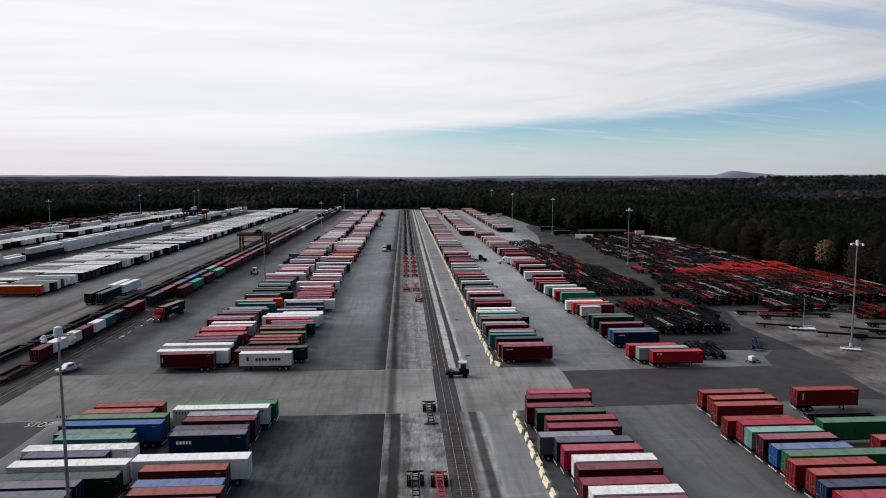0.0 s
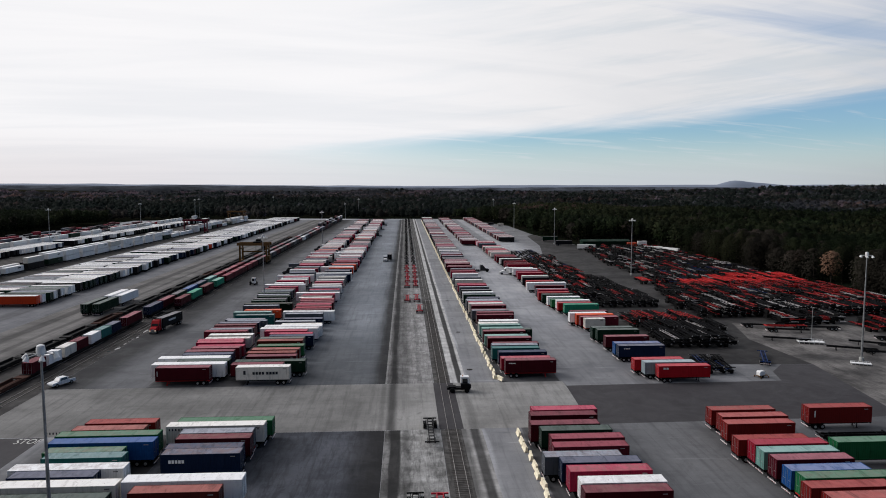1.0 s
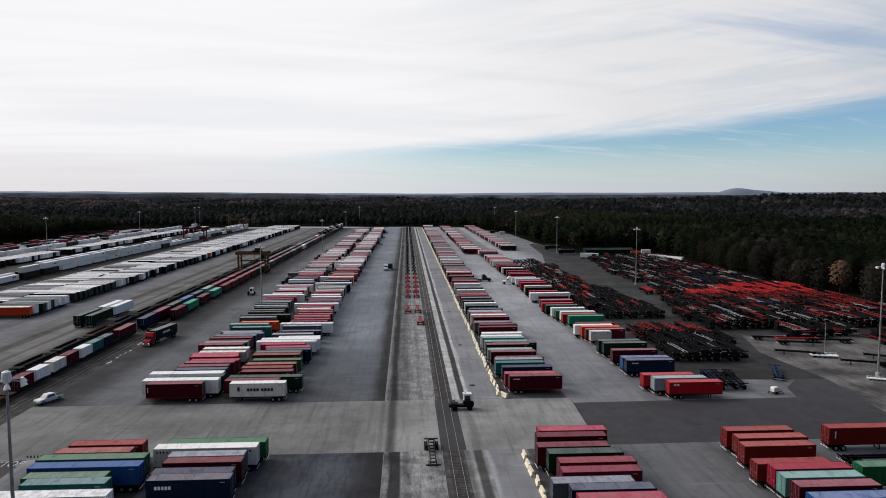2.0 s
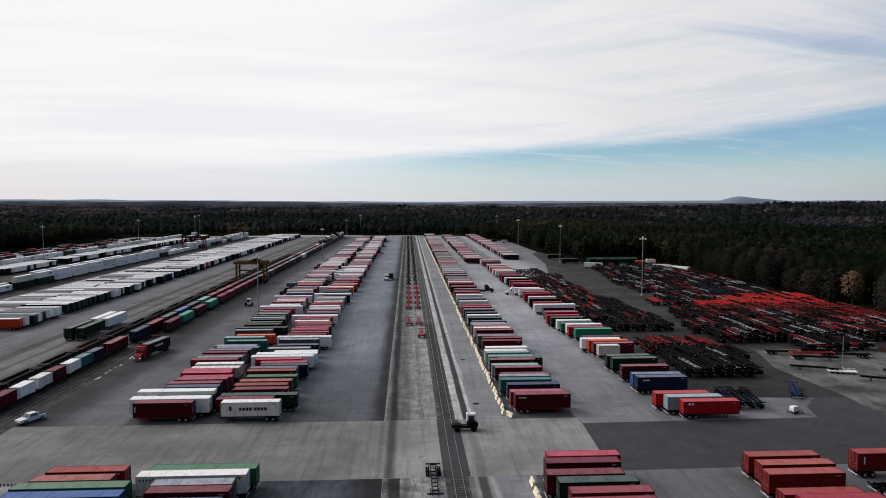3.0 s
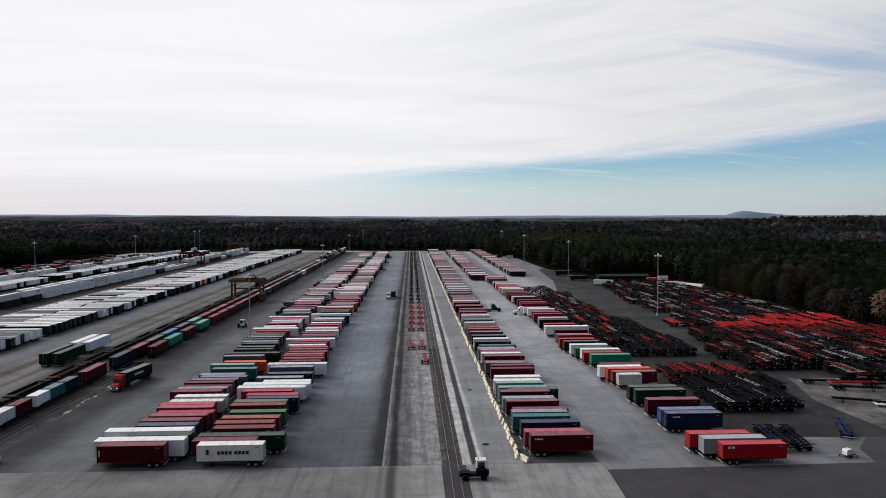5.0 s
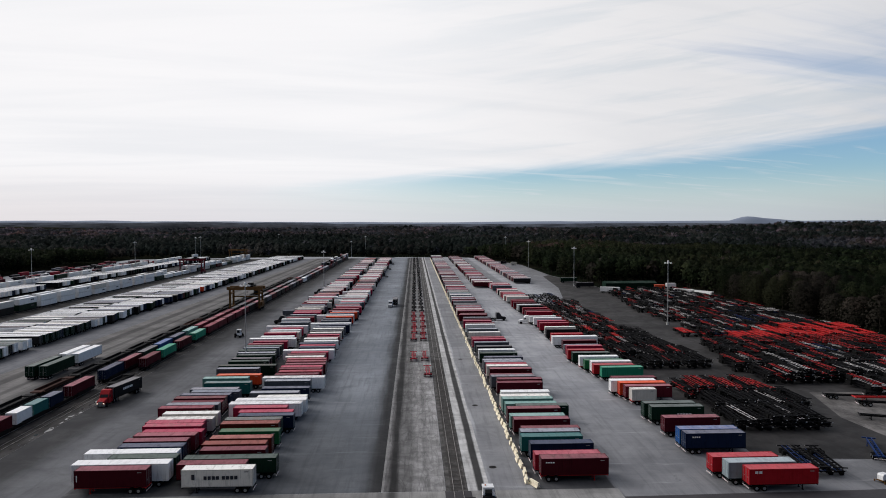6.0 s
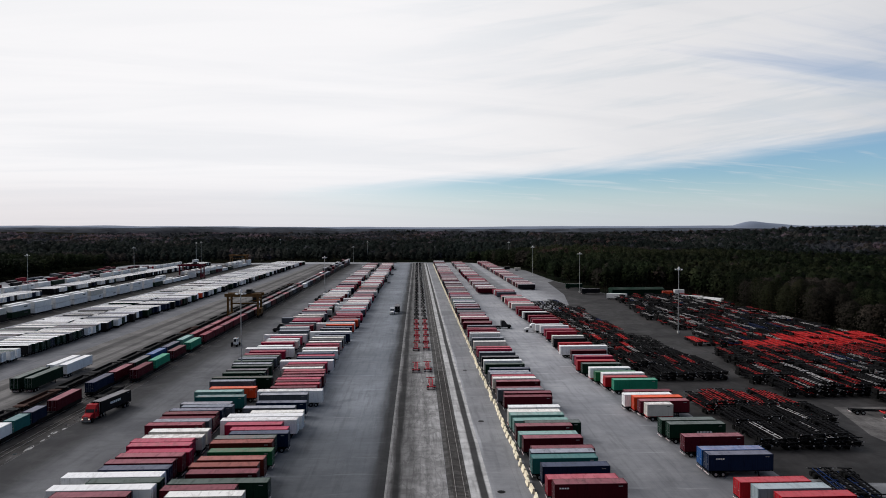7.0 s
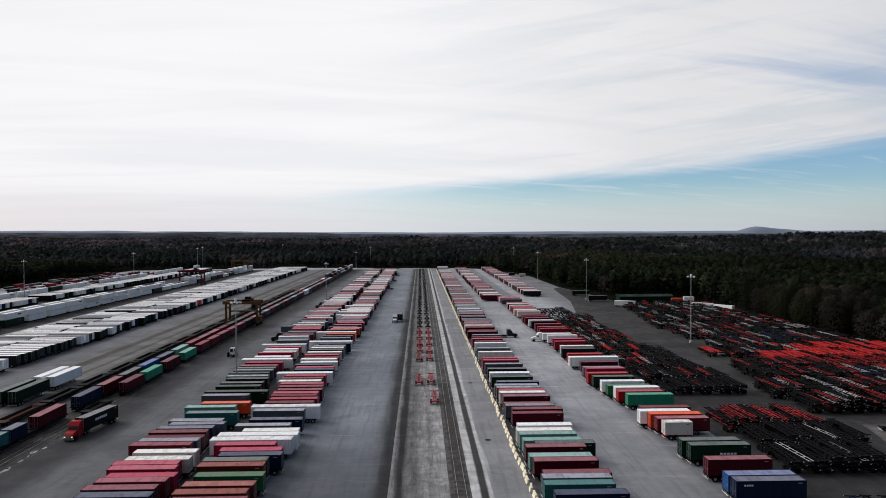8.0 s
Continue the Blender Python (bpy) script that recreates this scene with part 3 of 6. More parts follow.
for y0, y1, mat in ((-150, 121.7, SCUFFED), (151.3, 912, SPECKLED)):
    sheet("pavement_strip", rect(-4.38 if y0 > 0 else -3.95, 6.0, y0, y1), 0.013, mat, "scuffed pale concrete strip with swirling tyre marks", "pavement")
    sheet("pavement_kerb_strip", rect(9.75, 13.5, y0, y1), 0.012, KERB_STRIPS if y0 > 0 else STRIPS_NEAR, "pale gravel strips with an oily dark line between", "pavement")
sheet("pavement_track", rect(6.05, 9.80, -150, 121.7), 0.012, TRACK_BED, "dark ballast of the middle track", "pavement")
sheet("pavement_track", rect(6.05, 9.80, 151.3, 912), 0.012, TRACK_BED, "dark ballast of the middle track", "pavement")
sheet("pavement_track_crossing", rect(5.9, 10.3, 121.8, 151.2), 0.024, ASPHALT, "dark asphalt infill of the level crossing", "pavement")
sheet("pavement_siding", rect(-99.15, -78.05, -150, 905), 0.010, SIDING, "oil-stained dirt and gravel of the loading tracks", "pavement")
for x in (-81.7, -86.6, -97.2):
    sheet("pavement_ballast", rect(x - 1.7, x + 1.7, -150, 904), 0.018, BALLAST, "dark ballast bed of a loading track", "pavement")
sheet("pavement_siding_gravel", rect(-122, -99.2, -150, 905), 0.012, TAN_GRAVEL, "tan gravel with dark wheel tracks beside the loading tracks", "pavement")
sheet("pavement_trailer_lane", rect(-180.0, -122.05, -150, 900), 0.009, LANE_TRAILERS, "smooth blue-grey asphalt lane between trailers and tracks", "pavement")
sheet("pavement_siding_far", rect(-275, -186, -150, 900), 0.010, BALLAST, "dark ballast of the far loading tracks", "pavement")


# ---- tracks ----
def track(x, y0, y1, z, gauge=1.52, ties=False):
    t = tagged(new("rail_track"), "worn steel rail track set in dark ballast", "rail track", kind="structure")
    for side in (-1, 1):
        cx = x + side * gauge / 2
        g = Geo().prism([(cx - 0.035, z - 0.06), (cx + 0.035, z - 0.06), (cx + 0.035, z + 0.09), (cx - 0.035, z + 0.09)], 1, y0, y1)
        part("rail", g.mesh("rail", STEEL_RAIL), t)
    if ties:
        me = shared("tie", lambda: Geo().box(-1.25, 1.25, -0.12, 0.12, -0.05, 0.05).mesh("tie", TIE_WOOD))
        yy = y0 + 0.3
        while yy < y1:
            part("tie", me, t, pose(x, yy, z - 0.035))
            yy += 0.62


track(8.15, 40, 121.6, 0.03, ties=True)
track(8.15, 121.75, 151.25, 0.03)
track(8.15, 151.4, 262.0, 0.03, ties=True)
track(8.15, 262.05, 910, 0.03)
for x in (-81.7, -86.6, -97.2, -198.2, -204.2, -264.7):
    track(x, 60, 900, 0.03)


# ---- containers, trailers and chassis ----
W40, H40, BOX = 2.44, 2.75, 11.75


def container_meshes(length, c, fine, h):
    """Shell, roof, frame and doors of a box of that length and colour; doors at x = 0."""
    L, W, H = length, W40, h
    key = (L, c, fine, h)

    def shell():
        g = Geo()
        if fine:
            g.ribbed((0.12, 0.03), (L - 0.12, 0.03), 0.16, H - 0.12, (0, -1), 0.36, 0.015)
            g.ribbed((L - 0.12, W - 0.03), (0.12, W - 0.03), 0.16, H - 0.12, (0, 1), 0.36, 0.015)
            g.ribbed((L - 0.03, 0.12), (L - 0.03, W - 0.12), 0.16, H - 0.12, (1, 0), 0.36, 0.015)
        else:
            g.box(0.12, L - 0.04, 0.05, W - 0.05, 0.16, H - 0.10)
        g.box(0.10, L - 0.10, 0.08, W - 0.08, 0.10, 0.16)
        return g.mesh("shell", SIDE[c])

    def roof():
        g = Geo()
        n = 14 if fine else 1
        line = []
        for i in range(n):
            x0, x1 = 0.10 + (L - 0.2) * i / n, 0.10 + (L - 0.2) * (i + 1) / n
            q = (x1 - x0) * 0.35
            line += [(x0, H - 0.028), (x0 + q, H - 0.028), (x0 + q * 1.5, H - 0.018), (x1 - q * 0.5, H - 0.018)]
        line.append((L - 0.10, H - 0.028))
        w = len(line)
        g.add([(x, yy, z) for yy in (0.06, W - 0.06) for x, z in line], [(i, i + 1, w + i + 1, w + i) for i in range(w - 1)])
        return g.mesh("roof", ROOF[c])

    def frame_part():
        g = Geo()
        for x in (0.0, L - 0.14):
            for y in (0.0, W - 0.14):
                g.box(x, x + 0.14, y, y + 0.14, 0.0, H)
        for y in (0.0, W - 0.08):
            g.box(0.14, L - 0.14, y, y + 0.08, 0.02, 0.16)
            g.box(0.14, L - 0.14, y, y + 0.08, H - 0.12, H - 0.01)
        for x in (0.0, L - 0.1):
            g.box(x, x + 0.1, 0.14, W - 0.14, 0.02, 0.16)
            g.box(x, x + 0.1, 0.14, W - 0.14, H - 0.14, H - 0.01)
        return g.mesh("frame", SIDE[c])

    def door():
        g = Geo()
        g.box(0.03, 0.09, 0.0, W / 2 - 0.16, 0.17, H - 0.15)
        for y in (0.18, W / 2 - 0.34):
            g.tube((0.015, y, 0.12), (0.015, y, H - 0.10), 0.022, n=5, mat=1)
        g.box(0.0, 0.03, 0.12, 0.62, 1.05, 1.11, 1)
        return g.mesh("door", SIDE[c], GALV)

    return [shared((*key, n), f) for n, f in (("shell", shell), ("roof", roof), ("frame", frame_part), ("door", door))]


def chassis_meshes(length, steel):
    L = length

    def rails():
        g = Geo()
        for y in (0.72, 1.62):
            g.box(0.1, L - 0.1, y, y + 0.05, 0.82, 1.16)
            g.box(0.1, L - 0.1, y - 0.05, y + 0.10, 1.13, 1.165)
            g.box(0.1, L - 0.1, y - 0.05, y + 0.10, 0.80, 0.83)
        for i in range(9):
            x = 0.3 + (L - 0.6) * i / 8
            g.box(x - 0.06, x + 0.06, 0.77, 1.62, 0.88, 1.02)
        for x in (0.05, L - 0.25):
            g.box(x, x + 0.2, 0.0, 2.44, 0.98, 1.17)
        return g.mesh("main_frame", steel)

    def gear():
        g = Geo()
        for y in (0.55, 1.80):
            g.box(-0.06, 0.06, y, y + 0.12, 0.12, 0.95)
            g.box(-0.15, 0.15, y - 0.06, y + 0.18, 0.0, 0.12)
        g.box(-0.03, 0.03, 0.6, 1.85, 0.5, 0.56)
        return g.mesh("landing_gear", steel)

    def wheel():
        g = Geo()
        for y0, y1 in ((0.0, 0.26), (0.32, 0.58)):
            g.tube((0, y0, 0), (0, y1, 0), 0.51, n=11)
        for y in (-0.012, 0.592):
            g.tube((0, y - 0.012, 0), (0, y + 0.012, 0), 0.27, n=7, mat=1)
        return g.mesh("wheel", RUBBER, GALV)

    def axle():
        return Geo().box(-0.07, 0.07, 0.3, 2.14, 0.44, 0.58).box(-1.0, 1.0, 0.78, 0.90, 0.6, 0.8).box(-1.0, 1.0, 1.56, 1.68, 0.6, 0.8).mesh("axle", DARK_STEEL)

    def bumper():
        g = Geo().box(-0.06, 0.04, 0.08, 2.36, 0.48, 0.62).box(-0.03, 0.05, 0.5, 0.6, 0.6, 0.98, 1).box(-0.03, 0.05, 1.84, 1.94, 0.6, 0.98, 1)
        for i in range(5):
            g.box(-0.065, -0.055, 0.30 + 0.42 * i, 0.50 + 0.42 * i, 0.50, 0.60, 2)
        return g.mesh("rear_bumper", PALE_STEEL, DARK_STEEL, SIDE["r"])

    shared("rear_bumper", bumper)
    s = steel.name
    return (shared(("rails", L, s), rails), shared(("gear", s), gear), shared("wheel", wheel), shared("axle", axle))


STEEL = {"x": (RUST_STEEL, "rusty"), "k": (DARK_STEEL, "black"), "r": (RED_STEEL, "red"), "c": (CRIMSON_STEEL, "crimson"), "b": (BLUE_STEEL, "blue"), "s": (PALE_STEEL, "grey")}


def chassis(m, length=12.2, s="k", wheels_at_start=False, group="container chassis", label=""):
    steel, word = STEEL[s]
    t = thing("container_chassis", m, label or f"{word} steel skeletal chassis with dual rubber tyres", "chassis", group)
    rails, gear, wheel, axle = chassis_meshes(length, steel)
    part("main_frame", rails, t)
    part("landing_gear", gear, t, pose(length * (0.80 if wheels_at_start else 0.20), 0, 0))
    for x in (1.3, 2.6):
        px = x if wheels_at_start else length - x
        for y in (0.0, 1.86):
            part("wheel", wheel, t, pose(px, y, 0.51))
    part("axle", axle, t, pose((1.95 if wheels_at_start else length - 1.95), 0, 0), "black axle assembly")
    part("rear_bumper", MESHES["rear_bumper"], t, pose(0.03, 0, 0) if wheels_at_start else pose(length - 0.03, 2.44, 0, 0, 0, 180), "pale steel rear bumper with red stripes")
    return t


def container(m, length=12.19, c="m", fine=True, h=H40, group="parked containers", label="", stands="on a chassis"):
    word = COLOURS[c][0]
    size = {6.06: "twenty-foot", BOX: "forty-foot", 12.19: "forty-foot", 16.15: "fifty-three-foot"}[length]
    t = thing("shipping_container", m, label or f"{word} {size} corrugated steel container, closed, {stands}", "container", group)
    shell, roof, frm, door = container_meshes(length, c, fine, h)
    part("shell", shell, t)
    part("roof", roof, t, None, f"sun-bleached, skylit-toned {word} roof")
    part("frame", frm, t)
    part("door", door, t, pose(0, 0.15, 0))
    part("door", door, t, Matrix.Translation((0, W40 - 0.15, 0)) @ Matrix.Diagonal((1, -1, 1, 1)))
    if fine:
        turned = m[0][0] < 0
        dark_ink = c in "wel"

        def code_bar():
            """One plain bar where the number is painted, at the upper corner of the side that faces the cross lane."""
            x, y0 = (0.75, W40 - 0.027) if turned else (length - 1.45, 0.002)
            return Geo().box(x, x + 0.7, y0, y0 + 0.025, h - 0.52, h - 0.40).mesh("number_bar", LOGO_DARK if dark_ink else FADED_WHITE)

        part("number_bar", shared(("code", length, dark_ink, h, turned), code_bar), t)
    return t


def trailer_meshes(c, end, top):
    L, W, H = 16.15, 2.6, 2.95
    key = ("trailer", c, end, top)

    def body():
        g = Geo().box(0.03, L, 0.02, W - 0.02, 0.05, H - 0.04)
        for i in range(27):
            x = 0.35 + i * 0.6
            for y0, y1 in ((0.0, 0.02), (W - 0.02, W)):
                g.box(x, x + 0.05, y0, y1, 0.10, H - 0.10)
        for z in (0.0, H - 0.10):
            g.box(0, L + 0.02, -0.012, W + 0.012, z, z + 0.09)
        return g.mesh("body", SIDE[c])

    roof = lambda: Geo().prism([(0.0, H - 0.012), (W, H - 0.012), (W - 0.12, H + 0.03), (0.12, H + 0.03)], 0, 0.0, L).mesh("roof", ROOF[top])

    def door():
        g = Geo().box(-0.03, 0.028, 0.0, W / 2 - 0.06, 0.10, H - 0.12)
        for y in (0.2, W / 2 - 0.28):
            g.tube((-0.05, y, 0.08), (-0.05, y, H - 0.14), 0.022, n=5, mat=1)
        return g.mesh("door", SIDE[end], GALV)

    return [shared((*key, n), f) for n, f in (("body", body), ("roof", roof), ("door", door))]


def trailer(m, c="w", end="w", wheels_at_start=True, group="parked trailers", label="", top=""):
    """A box trailer, 16 m long, on its own wheels; rear doors at x = 0."""
    word = COLOURS[c][0]
    t = thing("box_trailer", m, label or f"{word} box trailer with {COLOURS[end][0]} rear doors, parked on paving", "trailer", group)
    top = top or c
    body, roof, door = trailer_meshes(c, end, top)
    up = pose(0, 0, 1.1)
    part("body", body, t, up)
    part("roof", roof, t, up, f"dusty {COLOURS[top][0]} roof")
    part("door", door, t, pose(0, 0.05, 1.1))
    part("door", door, t, Matrix.Translation((0, 2.55, 1.1)) @ Matrix.Diagonal((1, -1, 1, 1)))
    rails, gear, wheel, axle = chassis_meshes(16.0, DARK_STEEL)
    part("landing_gear", gear, t, pose(12.5, 0.05, 0.15))
    for x in (1.6, 2.9):
        for y in (0.02, 2.0):
            part("wheel", wheel, t, pose(x, y, 0.51))
    part("axle", axle, t, pose(2.25, 0.08, 0.28), "black axle assembly")
    return t


class Bulk:
    """Many far boxes of one row in one mesh, one material slot for each colour."""

    def __init__(self):
        self.g, self.mats = Geo(), []

    def slot(self, mat):
        if mat not in self.mats:
            self.mats.append(mat)
        return self.mats.index(mat)

    def box(self, x, y, length, c, end="", z=1.17, h=H40, along_y=False, wheels=True, roof=""):
        W = 2.5
        L = length
        put = (lambda x0, x1, y0, y1, z0, z1, s: self.g.box(x + y0, x + y1, y + x0, y + x1, z0, z1, s)) if along_y else \
              (lambda x0, x1, y0, y1, z0, z1, s: self.g.box(x + x0, x + x1, y + y0, y + y1, z0, z1, s))
        put(0.05, L - 0.05, 0.03, W - 0.03, z, z + h - 0.06, self.slot(SIDE[c]))
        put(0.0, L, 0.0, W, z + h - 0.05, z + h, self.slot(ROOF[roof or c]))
        for xx in (0.0, L - 0.09):
            put(xx, xx + 0.09, 0.0, W, z + 0.02, z + h - 0.06, self.slot(SIDE[end or c]))
        for yy in (-0.01, W - 0.05):
            put(0.0, L, yy, yy + 0.06, z, z + 0.14, self.slot(SIDE[c]))
        if wheels:
            k = self.slot(DARK_STEEL)
            put(0.2, L - 0.2, 0.7, 0.85, z - 0.32, z - 0.01, k)
            put(0.2, L - 0.2, 1.6, 1.75, z - 0.32, z - 0.01, k)
            r = self.slot(RUBBER)
            for a in (0.9, 2.2):
                for yy in (0.02, 1.9):
                    put(L - a - 0.5, L - a + 0.5, yy, yy + 0.55, 0.0, 1.0, r)

    def done(self, name, label, category):
        return tagged(new(name, self.g.mesh(name, *self.mats)), label, category, kind="stuff")


def pick(rnd, weights):
    codes = list(weights)
    return rnd.choices(codes, [weights[q] for q in codes])[0]


def parse(text):
    """'154.9:21.3m 158.1p' gives (154.9, 21.3, 'm'), (158.1, None, 'p'): front of the box along the yard, its left end, colour; * marks a long box."""
    out = []
    for w in text.split():
        at, code = w.rstrip("*" + CODES), w[len(w.rstrip("*" + CODES)):]
        y, _, x = at.partition(":")
        out.append((float(y), float(x) if x else None, code))
    return out


def spread(rows, least=2.62):
    """The fronts in order, none closer than a box's width."""
    out, last = [], -1e9
    for y, x, c in sorted(rows, key=lambda r: r[0]):
        y = max(y, last + least)
        out.append((y, x, c))
        last = y
    return out


def place_box(x, y, c, doors_left, rnd, fine, group, long=False, exact=False):
    """A box on its chassis across the row; x is the left end. W: white box trailer on its own wheels."""
    dx = 0.0 if exact else rnd.uniform(-0.35, 0.35) * (2.6 if "long pair" in group else 1.6)
    long, c = long or c[0] == "*", c[-1]
    turn = rnd.uniform(-0.25, 0.25)
    L = 16.15 if long else BOX
    if exact and L == BOX and c not in "WG":
        dx = 0.22
    if c == "G":
        L, c = 6.06, "e"
    if c == "W":
        if doors_left:
            return trailer(pose(x + dx, y, 0, 0, 0, turn), "w", "w", group=group)
        return trailer(pose(x + dx + 16.15, y + 2.6, 0, 0, 0, 180 + turn), "w", "w", group=group)
    s = rnd.choice("kkkkkkkkr")
    h = rnd.choice((2.59, 2.75, 2.9, 2.9))
    if doors_left:
        chassis(pose(x + dx, y, 0, 0, 0, turn), L, s, True)
        return container(pose(x + dx, y, 1.172, 0, 0, turn), L, c, fine, h, group)
    chassis(pose(x + dx + L, y + 2.44, 0, 0, 0, 180 + turn), L, s, True)
    return container(pose(x + dx + L, y + 2.44, 1.172, 0, 0, 180 + turn), L, c, fine, h, group)


rnd = random.Random(11)
MIX_A = {"m": 9, "x": 3, "k": 8, "s": 6, "e": 4, "n": 1.5, "p": 0.8, "w": 0.7, "d": 1.5, "t": 0.4}
MIX_L = {"w": 4, "e": 7, "m": 8, "p": 4, "k": 6, "s": 5, "x": 3, "n": 2, "d": 1.5, "o": 0.3}
MIX_B = {"r": 5, "m": 6, "w": 2, "e": 2, "p": 3, "s": 2, "n": 1, "x": 3, "k": 2}
MIX_FAR = {"m": 8, "x": 3, "k": 5, "s": 4, "e": 3, "p": 1, "r": 0.5, "w": 0.6}

# row beside the barriers
row_a = parse("154.4:22.4m 156.2:21.8r 162.9:22.0n 167.2:21.0t 169.0:21.2s 172.7:21.9m 179.3:21.3m 181.9:20.9l 186.5:20.9m 188.2:23.2d 191.3:21.2l 194.9:20.9l 198.6:20.9e 201.9:21.5w 212.2:21.7m 214.8:22.1m "
              "218.2:20.9s 221.0:20.9m 227.5:21.5m 231.4:21.1e 233.7:21.2r 237.1:20.9s 241.3:20.9s 245.6:21.8n 251.3:21.0d 256.1:21.0w 262.2:20.9k 269.8:20.9s 277.9:20.9p 281.6:20.9r 293.2:20.9e 300.1:20.9s "
              "310.6:20.9w 316.4m 321.0p 326.0m 331.0s")
for y, x, c in spread(row_a):
    place_box(21.3 if x is None else x, y, c, True, rnd, y < 260, "row beside the yellow barriers", exact=x is not None)
bulk = Bulk()
y = 338.0
while y < 885:
    if rnd.random() < 0.88:
        bulk.box(20.8 + rnd.uniform(-0.5, 0.5), y, 12.19, pick(rnd, MIX_A))
    y += 3.25
bulk.done("parked_containers", "far end of a long row of mostly maroon containers", "containers")

# second row to the right
row_b = parse("148.5:56.0z 151.4:53.8c 154.7:52.5z 167.1:52.7n 169.9:52.6b 177.8:52.5m 186.3:52.7d 189.4:52.1d 202.8:53.8G 206.0:53.0x 209.1:52.5o 211.7:51.0w 215.0:52.2m 228.4:53.2T 232.7:52.0z 235.9:52.2w "
              "239.4:51.1g 243.5:50.6w 250.4:50.0d 254.3:49.4z 261.4:50.6p 264.6:50.5s 272.4:51.6m 280.1:49.8W 287.2:50.6z 296.6:50.5k 302.3:51.3e 313.0:51.1r 321.1:51.8p 328.0:51.3w 335.2:50.5w 347.8r "
              "352.8m 362.0r 372.0k 375.6w 386.0m 391.0r 398.0x")
for y, x, c in spread(row_b):
    place_box(53.2 - max(0, y - 210) * 0.010 if x is None else x, y, c, True, rnd, y < 260, "row in front of the chassis lot", exact=x is not None)
bulk = Bulk()
y = 410.0
while y < 500:
    if rnd.random() < 0.75:
        bulk.box(51.0 + rnd.uniform(-0.5, 0.5), y, 12.19, pick(rnd, MIX_B))
    y += 3.25
y = 505.0
while y < 868:
    if rnd.random() < 0.93:
        bulk.box(41.8 + rnd.uniform(-1.0, 1.0), y, 12.19, pick(rnd, MIX_FAR))
    y += 3.25
y = 535.0
while y < 870:
    if rnd.random() < 0.92:
        bulk.box(72.8 + rnd.uniform(-0.4, 0.4), y, 12.19, pick(rnd, MIX_FAR))
    y += 3.25
bulk.done("parked_containers", "far double rows of red and maroon containers", "containers")

# left pair of rows, back to back
row_l1 = parse("152.0:-37.9e 155.5:-39.9m 158.2:-39.5*d 161.8:-37.9m 165.2:-38.6y 168.6:-38.2y 173.9:-37.9g 178.2:-38.8y 180.5:-38.8d 184.5:-36.9n 187.2:-37.5p 190.3:-39.3p 193.6:-40.9W 196.8:-40.3W 200.8:-36.6e 203.7:-38.9s "
               "209.5:-37.3n 216.0:-38.0s 219.8:-39.1W 223.5m 227.3:-36.6r 230.7:-37.2m 234.2p 237.7:-36.9m 241.0x 244.4:-37.5r 247.8e 251.4m 255.0p 258.8:-41.1W 264.0n 268.0p "
               "272.2n 276.4w 281.0e 285.4x 289.6p 294.0e 299.0k 303.4e 308.4s 312.6n 317.4W 326.0s 331.0n 337.4o 342.0W")
for y, x, c in spread(row_l1, 2.75):
    place_box((-41.6 if c == "W" else -37.6) if x is None else x, y, c, False, rnd, y < 260, "right row of the long pair", exact=x is not None)
row_l2 = parse("152.5:-55.5m 155.4:-57.1W 158.3:-52.6d 161.0:-57.6W 164.4:-53.4n 167.6:-53.8m 171.0:-53.3x 174.2:-53.0p 177.1:-53.9p 180.2:-54.5p 183.2:-53.5e 186.7:-53.4e 190.8:-55.8x 193.2:-55.2s 196.7:-55.2m 199.3:-55.3m "
               "202.4:-54.9n 205.4:-53.4s 209.3:-54.8s 214.7:-53.0t 220.0:-54.9l 225.0:-52.7o 231.7:-54.6s 235.9:-55.0*d 242.1:-54.1d 247.7:-54.6k 251.6d 256.0:-55.1s 260.2d 264.5:-55.4s 268.6d 272.5x "
               "277.6p 281.6W 286.3w 293.8p 297.6e 301.9w 306.4p 311.0W 321.1s 325.0k 331.0w 337.1x 341.4k 346.7s")
for y, x, c in spread(row_l2, 2.75):
    place_box((-57.8 if c == "W" else -54.6) if x is None else x, y, c, False, rnd, y < 260, "left row of the long pair", exact=x is not None)
bulk = Bulk()
for x0, y0 in ((-37.8, 349.0), (-54.8, 353.0)):
    y = y0
    while y < 840:
        r = rnd.random()
        c = pick(rnd, MIX_L)
        if c == "w" and r < 0.5:
            bulk.box(x0 - (3.6 if x0 > -40 else 2.6), y, 16.15, "w", rnd.choice("wkn"), 1.1, 2.95)
        elif r < 0.88:
            bulk.box(x0 + rnd.uniform(-1.4, 0.9), y, 12.19, c)
        y += 3.3
bulk.done("parked_containers", "far end of the paired rows of white and maroon boxes", "containers")

# near blocks on this side of the cross lane
near_a = parse("119.2:22.1p 116.3:21.3m 111.7:20.5m 108.8:21.7d 105.1:22.6x 101.6:22.2x 98.1:20.1s 95.6:22.1n 92.5:22.5p 89.0:23.3w 85.8:22.9m 81.5:22.4x 78.6:23.0w 76.2:23.1m")
near_b = parse("117.7:54.1v 114.1:54.4v 110.1:53.4v 103.7:52.2v 100.9:53.4r 98.2:53.4l 94.8:53.5m 91.3:53.7b 88.4:54.2*g 85.4:53.0v 82.1:53.9v 78.6:53.2n 75.4:53.4r")
near_c = parse("79.0:70.6v 86.0:70.6m 94.2:71.4v 101.1:66.9*g 117.6:72.0v")
